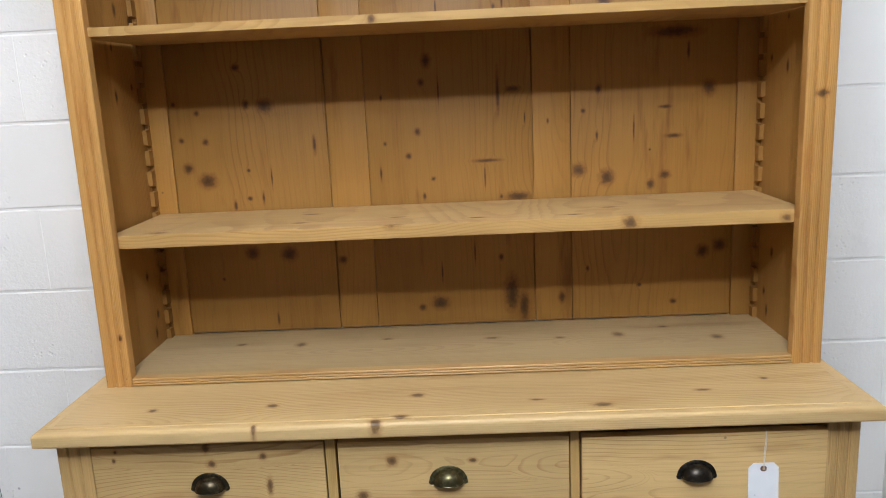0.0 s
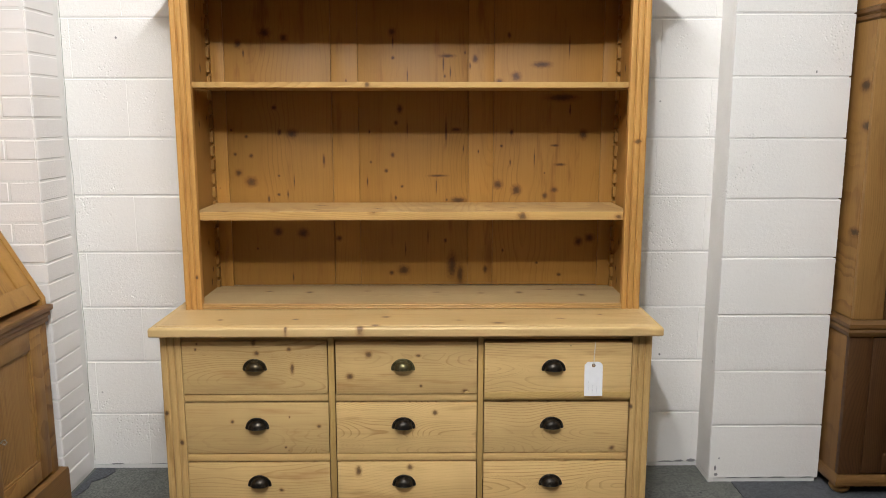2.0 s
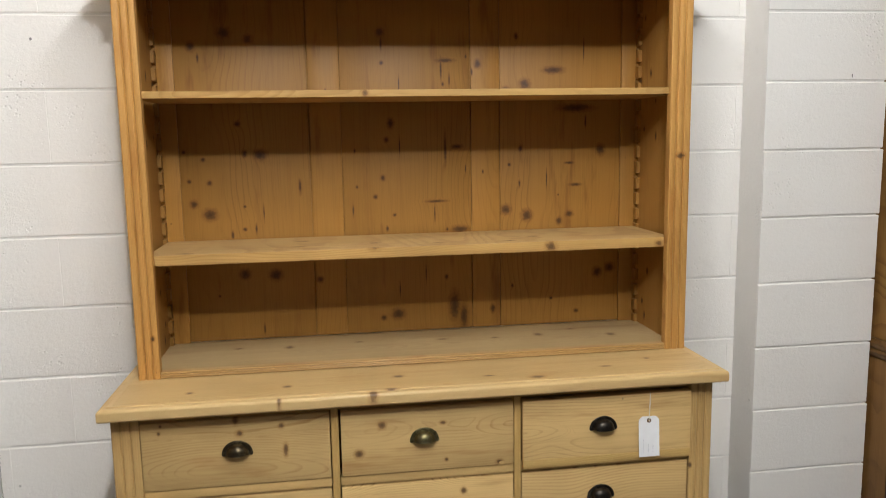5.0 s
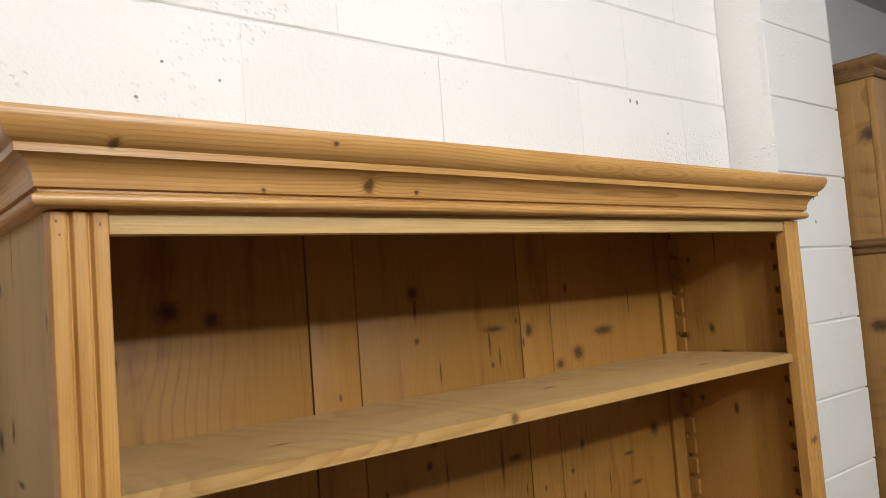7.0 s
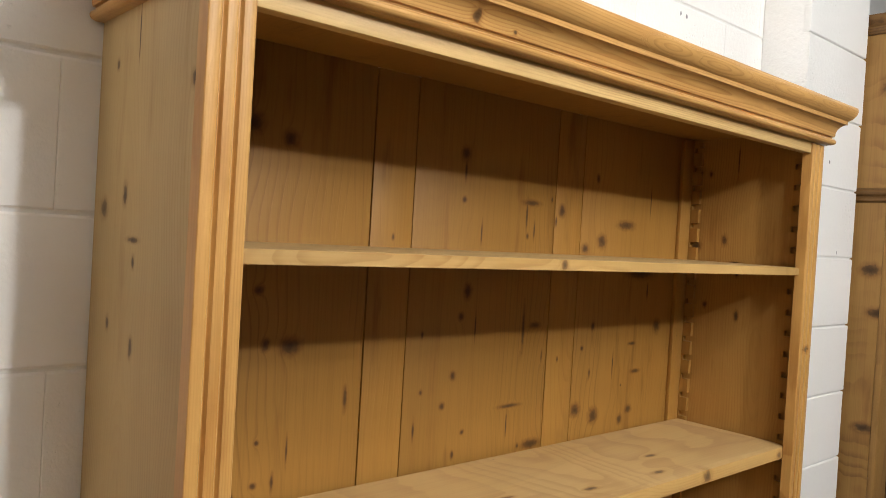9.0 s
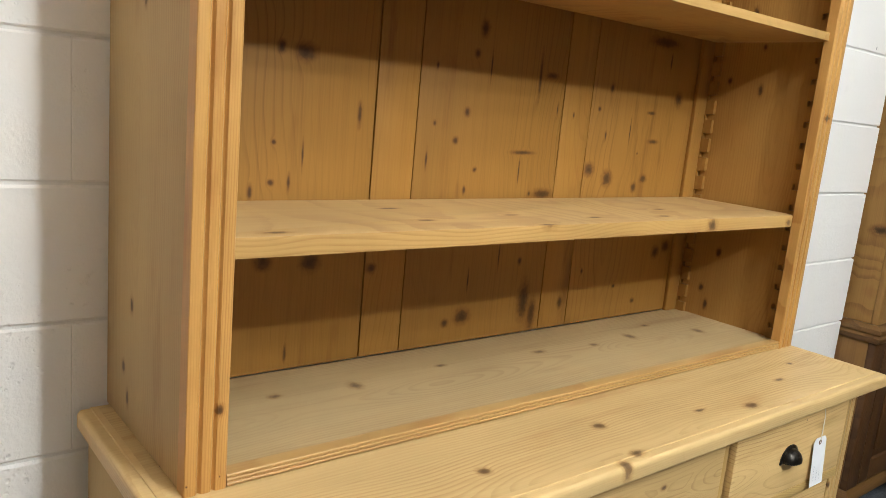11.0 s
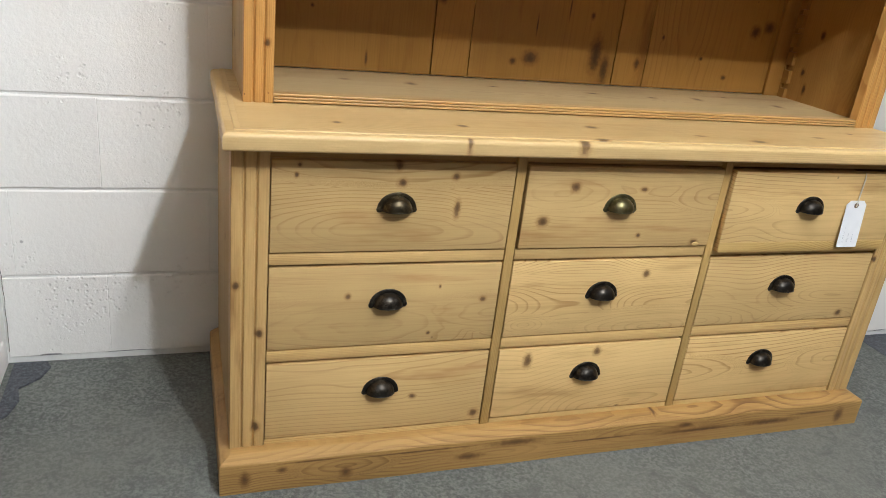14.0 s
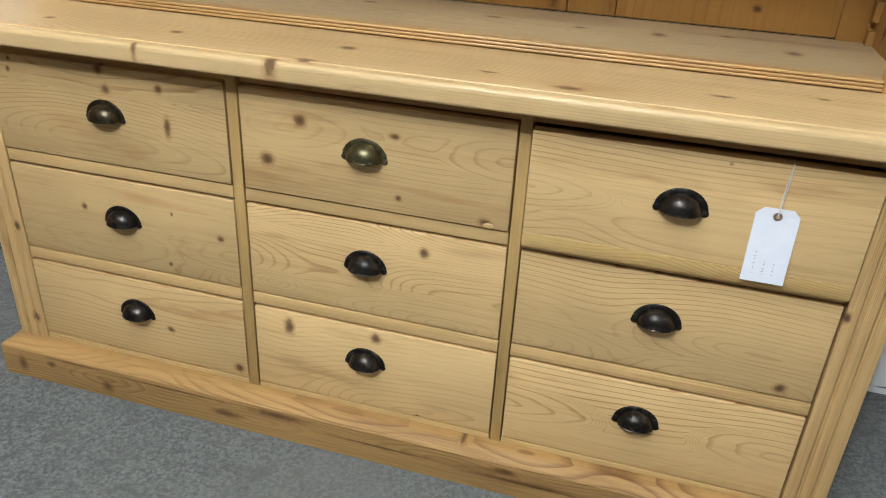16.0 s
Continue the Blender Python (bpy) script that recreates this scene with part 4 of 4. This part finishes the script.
def frame_door(x, y0, y1, z0, z1, stile, parent, material_frame, material_panel, name="door"):
    """A panelled door in a plane that looks towards +x."""
    door = part(name, boxes(x - 0.022, x, y0 + 0.0002, y0 + stile, z0, z1, bevel=0.0015), material_frame, parent)
    part("stile", boxes(x - 0.022, x, y1 - stile, y1 - 0.0002, z0, z1, bevel=0.0015), material_frame, door)
    for c, d in ((z0, z0 + stile), (z1 - stile, z1)):
        part("rail", boxes(x - 0.022, x - 0.0004, y0 + stile + 0.0002, y1 - stile - 0.0002, c, d, bevel=0.0015), material_frame, door)
    bm = boxes(x - 0.016, x - 0.010, y0 + stile - 0.004, y1 - stile + 0.004, z0 + stile - 0.004, z1 - stile + 0.004)
    panel = part("panel", bm, material_panel, door)
    bm = bmesh.new()
    a0, a1, c0, c1 = y0 + stile, y1 - stile, z0 + stile, z1 - stile
    for a, b, c, d in ((a0, a0 + 0.008, c0, c1), (a1 - 0.008, a1, c0, c1), (a0 + 0.008, a1 - 0.008, c0, c0 + 0.008), (a0 + 0.008, a1 - 0.008, c1 - 0.008, c1)):
        box(bm, x - 0.012, x - 0.004, a, b, c, d, bevel=0.002)
    part("panel_moulding", bm, material_frame, door)
    return door


part("carcass", boxes(-BD, -0.024, -BW + 0.02, -0.02, 0.1, 0.7, bevel=0.002), old_pine, bureau)
part("corner_post", boxes(-0.026, 0.0, -0.062, -0.018, 0.13, 0.69, bevel=0.003), old_pine, bureau)
part("corner_post", boxes(-0.026, 0.0, -BW + 0.018, -BW + 0.062, 0.13, 0.69, bevel=0.003), old_pine, bureau)
MID = -BW / 2
for y0, y1 in ((MID + 0.002, -0.064), (-BW + 0.064, MID - 0.002)):
    door = frame_door(0.002, y0, y1, 0.145, 0.69, 0.07, bureau, old_pine, bureau_low_pine)
    inner = y0 + 0.036 if y1 > -0.1 else y1 - 0.036
    part("lock_plate", boxes(0.0015, 0.004, inner - 0.011, inner + 0.011, 0.345, 0.455, bevel=0.001), iron, door, "black iron lock plate")
    if y1 > -0.1:
        part("key", tube_mesh([(0.004, inner, 0.4), (0.03, inner, 0.4), (0.034, inner, 0.408), (0.042, inner, 0.41), (0.048, inner, 0.402), (0.042, inner, 0.394), (0.034, inner, 0.397)], 0.0022, 6), steel, door, "small steel key in the lock")


def ledge_mesh():
    bm = bmesh.new()
    box(bm, -BD, 0.008, -BW + 0.012, -0.012, 0.6902, 0.712, bevel=0.004)
    box(bm, -BD, 0.016, -BW + 0.008, -0.008, 0.711, 0.731, bevel=0.007)
    box(bm, -BD, 0.024, -BW + 0.002, -0.002, 0.7305, 0.752, bevel=0.005)
    return bm


part("ledge", ledge_mesh(), old_pine_flat, bureau, "rounded ledge moulding")

# shaped apron plinth
apron = [(-BW - 0.012, 0.0), (-BW + 0.09, 0.0)]
apron += [(-BW + 0.10, 0.03), (-BW + 0.14, 0.05), (-BW + 0.20, 0.045), (-BW + 0.25, 0.022), (-BW + 0.32, 0.02), (-BW + 0.37, 0.05)]
apron += [(MID, 0.03), (-0.37, 0.05), (-0.32, 0.02), (-0.25, 0.022), (-0.20, 0.045), (-0.14, 0.05), (-0.10, 0.03), (-0.09, 0.0), (0.012, 0.0)]
apron += [(0.012, 0.115), (0.006, 0.13), (-BW - 0.006, 0.13), (-BW - 0.012, 0.115)]
part("apron", prism(apron, -0.03, 0.022, "x"), old_pine_flat, bureau, "scalloped plinth apron")
part("plinth_side", boxes(-BD, -0.031, -0.02, 0.012, 0.0, 0.13, bevel=0.003), old_pine_flat, bureau)
part("plinth_side", boxes(-BD, -0.031, -BW - 0.012, -BW + 0.02, 0.0, 0.13, bevel=0.003), old_pine_flat, bureau)

# sloping fall front between shaped cheeks
for y0, y1 in ((-0.032, -0.006), (-BW + 0.006, -BW + 0.032)):
    part("cheek", prism([(-BD, 0.752), (0.0, 0.752), (0.0, 0.775), (-0.215, 1.15), (-BD, 1.15)], y0, y1, "y"), bureau_door_pine, bureau)
slope = Vector((-0.215, 0, 0.375)).normalized()
out = Vector((0.375, 0, 0.215)).normalized()


def slope_board(u0, u1, y0, y1, lift, thick, bevel=0.0015):
    bm = boxes(u0, u1, y0, y1, -thick, 0.0, bevel=bevel)
    foot = Vector((0.0, 0, 0.77))
    for v in bm.verts:
        v.co = foot + slope * v.co.x + Vector((0, v.co.y, 0)) + out * (v.co.z + lift)
    return bm


fall = part("fall_front", slope_board(0.005, 0.07, -BW + 0.034, -0.034, 0.0, 0.02), bureau_door_pine, bureau)
part("rail", slope_board(0.36, 0.425, -BW + 0.034, -0.034, 0.0, 0.02), bureau_door_pine, fall)
part("stile", slope_board(0.0705, 0.3595, -0.11, -0.034, 0.0, 0.02), bureau_door_pine, fall)
part("stile", slope_board(0.0705, 0.3595, -BW + 0.034, -BW + 0.11, 0.0, 0.02), bureau_door_pine, fall)
part("panel", slope_board(0.068, 0.362, -BW + 0.108, -0.108, -0.007, 0.008), bureau_door_pine, fall)
# upper cupboard
part("upper_moulding", boxes(-BD, -0.165, -BW - 0.002, 0.004, 1.15, 1.185, bevel=0.012), old_pine_flat, bureau)
part("upper_carcass", boxes(-BD, -0.262, -BW + 0.02, -0.02, 1.185, 1.95, bevel=0.002), old_pine, bureau)
for y0, y1 in ((MID + 0.002, -0.022), (-BW + 0.022, MID - 0.002)):
    frame_door(-0.24, y0, y1, 1.19, 1.93, 0.06, bureau, bureau_door_pine, bureau_door_pine, "upper_door")
part("upper_cornice", boxes(-BD, -0.19, -BW - 0.02, 0.02, 1.95, 2.02, bevel=0.014), old_pine_flat, bureau)

# ---- tall cupboard beyond the pier ----
cupboard = thing("tall_cupboard", "tall dark pine two-stage cupboard with panelled doors on bun feet", "cupboard", (1.612, 0.272, GROUND))
CW, CD = 1.1, 0.55


def front_door(x0, x1, z0, z1, y, stile, parent, material, name="door"):
    door = part(name, boxes(x0 + 0.0002, x0 + stile, y, y + 0.022, z0, z1, bevel=0.0015), material, parent)
    part("stile", boxes(x1 - stile, x1 - 0.0002, y, y + 0.022, z0, z1, bevel=0.0015), material, door)
    for c, d in ((z0, z0 + stile), (z1 - stile, z1)):
        part("rail", boxes(x0 + stile + 0.0002, x1 - stile - 0.0002, y + 0.0004, y + 0.022, c, d, bevel=0.0015), material, door)
    part("panel", boxes(x0 + stile - 0.004, x1 - stile + 0.004, y + 0.010, y + 0.016, z0 + stile - 0.004, z1 - stile + 0.004), material, door)
    bm = boxes(x0 + stile + 0.03, x1 - stile - 0.03, y + 0.003, y + 0.0105, z0 + stile + 0.03, z1 - stile - 0.03, bevel=0.003)
    part("raised_field", bm, material, door)
    return door


def bun_foot(parent, x, y, height, radius, material):
    bm = bmesh.new()
    rings = []
    for k in range(9):
        a = math.pi * k / 8
        rr, z = radius * (0.55 + 0.45 * math.sin(a)), height * k / 8
        rings.append([bm.verts.new((x + rr * math.cos(2 * math.pi * s / 16), y + rr * math.sin(2 * math.pi * s / 16), z)) for s in range(16)])
    for p, q in zip(rings, rings[1:]):
        for s in range(16):
            bm.faces.new((p[s], p[(s + 1) % 16], q[(s + 1) % 16], q[s]))
    bm.faces.new(rings[0])
    bm.faces.new(rings[-1])
    return part("bun_foot", bm, material, parent, "", 60)


for fx, fy in ((0.035, 0.045), (CW - 0.035, 0.045), (0.035, CD - 0.05), (CW - 0.035, CD - 0.05)):
    bun_foot(cupboard, fx, fy, 0.045, 0.038, cupboard_pine)
part("base_moulding", sweep_u([(-0.03, 0.045), (0.012, 0.045), (0.014, 0.06), (0.008, 0.075), (0.0, 0.085), (-0.03, 0.085)], 0.0, CW, 0.0, CD), cupboard_flat, cupboard)
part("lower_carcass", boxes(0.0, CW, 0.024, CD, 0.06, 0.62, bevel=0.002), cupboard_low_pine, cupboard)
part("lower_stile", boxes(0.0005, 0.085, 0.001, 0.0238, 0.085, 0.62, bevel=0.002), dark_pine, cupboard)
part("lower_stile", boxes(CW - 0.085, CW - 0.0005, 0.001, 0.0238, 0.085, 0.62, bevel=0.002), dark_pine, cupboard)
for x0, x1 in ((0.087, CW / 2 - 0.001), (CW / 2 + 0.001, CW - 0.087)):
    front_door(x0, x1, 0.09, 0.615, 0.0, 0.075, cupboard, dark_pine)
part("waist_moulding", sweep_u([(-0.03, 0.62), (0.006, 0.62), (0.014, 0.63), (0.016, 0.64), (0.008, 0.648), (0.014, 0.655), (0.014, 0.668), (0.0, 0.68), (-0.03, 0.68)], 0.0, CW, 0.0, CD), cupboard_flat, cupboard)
part("upper_carcass", boxes(0.012, CW - 0.012, 0.034, CD, 0.68, 2.3, bevel=0.002), cupboard_pine, cupboard)
part("upper_stile", boxes(0.0125, 0.12, 0.012, 0.0338, 0.68, 2.3, bevel=0.003), old_pine, cupboard)
part("upper_stile", boxes(CW - 0.12, CW - 0.0125, 0.012, 0.0338, 0.68, 2.3, bevel=0.003), old_pine, cupboard)
for x0, x1 in ((0.122, CW / 2 - 0.001), (CW / 2 + 0.001, CW - 0.122)):
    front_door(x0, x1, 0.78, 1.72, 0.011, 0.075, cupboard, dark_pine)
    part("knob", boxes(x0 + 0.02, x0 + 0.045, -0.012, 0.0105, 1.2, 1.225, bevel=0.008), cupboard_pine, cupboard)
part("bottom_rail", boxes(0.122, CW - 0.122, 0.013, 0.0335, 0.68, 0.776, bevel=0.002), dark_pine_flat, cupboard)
part("band_moulding", sweep_u([(-0.03, 1.735), (0.0, 1.735), (0.008, 1.742), (0.008, 1.752), (0.002, 1.757), (0.01, 1.765), (0.01, 1.778), (0.0, 1.785), (-0.03, 1.785)], 0.012, CW - 0.012, 0.012, CD), cupboard_flat, cupboard)
part("cornice", sweep_u([(-0.03, 2.29), (0.006, 2.29), (0.01, 2.3), (0.01, 2.315), (0.022, 2.33), (0.026, 2.345), (0.026, 2.352), (-0.03, 2.352)], 0.012, CW - 0.012, 0.012, CD), cupboard_flat, cupboard)

# ---- a low chest in front of the cupboard ----
chest = thing("pine_chest", "orange pine chest on a plinth with bun feet", "chest", (1.695, -0.645, GROUND))
part("body", boxes(0.0, 0.8, 0.0, 0.62, 0.1, 0.86, bevel=0.004), old_pine, chest)
part("plinth", boxes(-0.02, 0.82, -0.02, 0.64, 0.035, 0.12, bevel=0.01), old_pine_flat, chest)
for fx, fy in ((0.03, 0.03), (0.77, 0.03), (0.03, 0.59), (0.77, 0.59)):
    bun_foot(chest, fx, fy, 0.036, 0.035, old_pine)

# ---- fill tubes added under the ceiling, out of view ----
for tx, ty, long, power in FILL_TUBES:
    fitting = thing("fill_tube_fitting", "unseen white tube fitting added under the ceiling as fill light", "light", (tx, ty, TUBE_Z), group="ceiling tube lights")
    part("housing", boxes(-0.05, 0.05, -long / 2 - 0.05, long / 2 + 0.05, 0.012, 0.07, bevel=0.006), enamel, fitting)
    part("tube", tube_mesh([(0, -long / 2, 0.0), (0, long / 2, 0.0)], 0.013, 10), tube_glow, fitting, "glowing tube")
    for sy in (-long * 0.4, long * 0.4):
        part("hanger", tube_mesh([(0, sy, 0.068), (0, sy, HIGH - TUBE_Z + 0.004)], 0.004, 6), enamel, fitting)

# added fitting for the overhead light; bar and globes are assumed, out of view
bar = thing("key_light_bar", "unseen bar of four globe bulbs, added to stand for the overhead light", "light", (BULB_X, 0.0, BULB_Z + 0.115))
part("bar", boxes(-0.02, 0.02, -2.5, -0.85, 0.12, 0.15, bevel=0.004), enamel, bar)
for by, power in BULBS:
    globe = bmesh.new()
    bmesh.ops.create_uvsphere(globe, u_segments=20, v_segments=12, radius=0.045)
    bmesh.ops.translate(globe, verts=globe.verts, vec=(0, by, 0.045))
    part("globe", globe, tube_glow, bar, "glowing white globe")
    part("holder", tube_mesh([(0, by, 0.085), (0, by, 0.121)], 0.018, 12), enamel, bar)
for by in (-2.2, -1.2):
    part("hanger", tube_mesh([(0, by, 0.149), (0, by, HIGH - BULB_Z - 0.111)], 0.004, 6), enamel, bar)

# ---- scrap of dark carpet in the corner ----
scrap_edge = [(-1.262, 0.285), (-1.24, 0.3), (-1.225, 0.36), (-1.235, 0.41), (-1.195, 0.45), (-1.178, 0.5), (-1.19, 0.526), (-1.262, 0.526)]
scrap = tagged(new("carpet_scrap", mesh_of("carpet_scrap", prism(scrap_edge, GROUND, GROUND + 0.005), carpet_dark)), "ragged dark carpet scrap lying in the wall corner", "carpet")

# ---- crack between the brick return and the block wall ----
rng = random.Random(3)
crack = [(LEFT + 0.002 + 0.0035 * math.sin(k * 0.31) * math.sin(k * 0.083) + rng.uniform(-0.0008, 0.0014), WALL - 0.0008, 0.02 + 0.02 * k) for k in range(100)]
tagged(new("wall_crack", mesh_of("wall_crack", tube_mesh(crack, 0.0008, 5), crack_grey)), "dark crack where brick return meets block wall", "", "", "structure")

# ---- cable on the far wall ----
cable = tagged(new("wall_cable", mesh_of("wall_cable", tube_mesh([(1.62, 0.85, 2.78), (2.2, 0.852, 2.62), (3.0, 0.852, 2.4), (4.39, 0.85, 2.2)], 0.007), cable_grey)), "thin grey cable running down across the white wall", "cable")


# ---- blocks and bricks of the walls ----
def slab(name, w, d, h, chamfer, material, seed, end=0.003, ragged=0.0):
    """A block whose front (towards -y) has worn edges. Origin: lower left corner of the front."""
    rng = random.Random(seed)
    bm = bmesh.new()
    c = chamfer
    cuts_x, cuts_z = [0.0, end, w * 0.3, w * 0.65, w - end, w], [0.0, c, h * 0.5, h - c, h]
    if ragged:
        cuts_z = [0.0, c] + [c + (h - 2 * c) * k / 22 for k in range(1, 22)] + [h - c, h]
    top = len(cuts_z) - 1
    grid = []
    for j, z in enumerate(cuts_z):
        row = []
        for i, x in enumerate(cuts_x):
            edge = i in (0, 5) or j in (0, top)
            y = (c if j in (0, top) else end) * 0.9 if edge else rng.uniform(-0.0003, 0.0003)
            wear = rng.uniform(-0.0012, 0.0012) if j in (1, top - 1) else 0.0
            bite = ragged * max(0.0, rng.random() ** 2 - 0.05) + (ragged * 0.5 if j in (0, top) else 0.0) if i == 5 else 0.0
            row.append(bm.verts.new((x - bite - (bite * 0.6 if i == 4 else 0.0), y, z + wear)))
        grid.append(row)
    for j in range(top):
        for i in range(5):
            bm.faces.new((grid[j][i], grid[j][i + 1], grid[j + 1][i + 1], grid[j + 1][i]))
    rim = grid[0] + [grid[j][5] for j in range(1, top + 1)] + grid[top][-2::-1] + [grid[j][0] for j in range(top - 1, 0, -1)]
    back = [bm.verts.new((v.co.x, d, v.co.z)) for v in rim]
    for k in range(len(rim)):
        j = (k + 1) % len(rim)
        bm.faces.new((rim[j], rim[k], back[k], back[j]))
    return mesh_of(name, bm, material, 12)


def lay(name, parent, data, x, y, z, turn=0.0):
    ob = new(name, data)
    ob.parent = parent
    ob.matrix_world = pose(x, y, z, 0, 0, turn)
    return ob


JOINT = 0.005
north, pier_e, pier_w = (bpy.data.objects[k] for k in ("wall_north", "wall_pier_east", "wall_pier_west"))
whole = [slab("block", BLOCK - 0.0002, 0.02, COURSE - JOINT, 0.0035, white_block, k, 0.0012) for k in range(4)]
sized = {}


def block_of(width, seed, material=white_block, height=COURSE - JOINT, chamfer=0.003, ragged=0.0):
    key = (round(width, 3), seed, material.name, ragged)
    if key not in sized:
        sized[key] = slab("block", width, 0.02, height, chamfer, material, seed, 0.0014, ragged)
    return sized[key]


rng = random.Random(11)
for course in range(14):
    z = course * COURSE
    if z + 0.1 > HIGH:
        break
    x = -0.802 if course % 2 else -1.043
    while x > LEFT:
        x -= BLOCK
    while x < RIGHT:
        a, b = max(x, LEFT), min(x + BLOCK, RIGHT)
        if b - a > 0.03:
            data = whole[rng.randrange(4)] if b - a > BLOCK - 0.001 else block_of(b - a - 0.0002, course % 3)
            lay("block", north, data, a + 0.0001, WALL + rng.uniform(-0.0005, 0.0005), z + JOINT / 2)
        x += BLOCK
    # pier of single blocks, front and side
    lay("block", pier_e, block_of(PIER_R - RIGHT + 0.012 - 0.001, course % 4, ragged=0.005), RIGHT - 0.012 + rng.uniform(-0.002, 0.002), PIER_Y + rng.uniform(-0.0012, 0.0012), z + JOINT / 2)
pier_side = new("smooth_side", mesh_of("smooth_side", boxes(RIGHT - 0.0125, RIGHT + 0.01, PIER_Y + 0.004, WALL - 0.0008, -0.05, HIGH - 0.002, bevel=0.003), white_block))
pier_side.parent = pier_e
tagged(pier_side, "smooth white-painted side of the pier")
BRICK_H, BRICK_L = COURSE / 3, 0.219
brick_face = [slab("brick", BRICK_L - 0.007, 0.02, BRICK_H - 0.006, 0.003, white_brick, 20 + k, 0.0028) for k in range(4)]
brick_head = [slab("brick", BRICK_L / 2 - 0.007, 0.02, BRICK_H - 0.006, 0.003, white_brick, 30 + k, 0.003) for k in range(3)]
brick_side = [slab("brick", 0.2, 0.02, BRICK_H - 0.006, 0.003, white_brick, 40 + k, 0.003) for k in range(3)]
for course in range(40):
    z = course * BRICK_H + 0.0035
    if z + BRICK_H > HIGH:
        break
    lay("brick", pier_w, brick_side[course % 3], PIER_L + rng.uniform(-0.0015, 0.0015), BRICK_Y + 0.001, z, 90)
    x = PIER_L - (BRICK_L / 2 if course % 2 else BRICK_L)
    lay("brick", pier_w, (brick_head if course % 2 else brick_face)[course % 3], x + 0.0035, BRICK_Y + rng.uniform(-0.0015, 0.0015), z)
    for k in range(3):
        x -= BRICK_L
        lay("brick", pier_w, brick_face[rng.randrange(4)], x + 0.0035, BRICK_Y + rng.uniform(-0.0015, 0.0015), z)
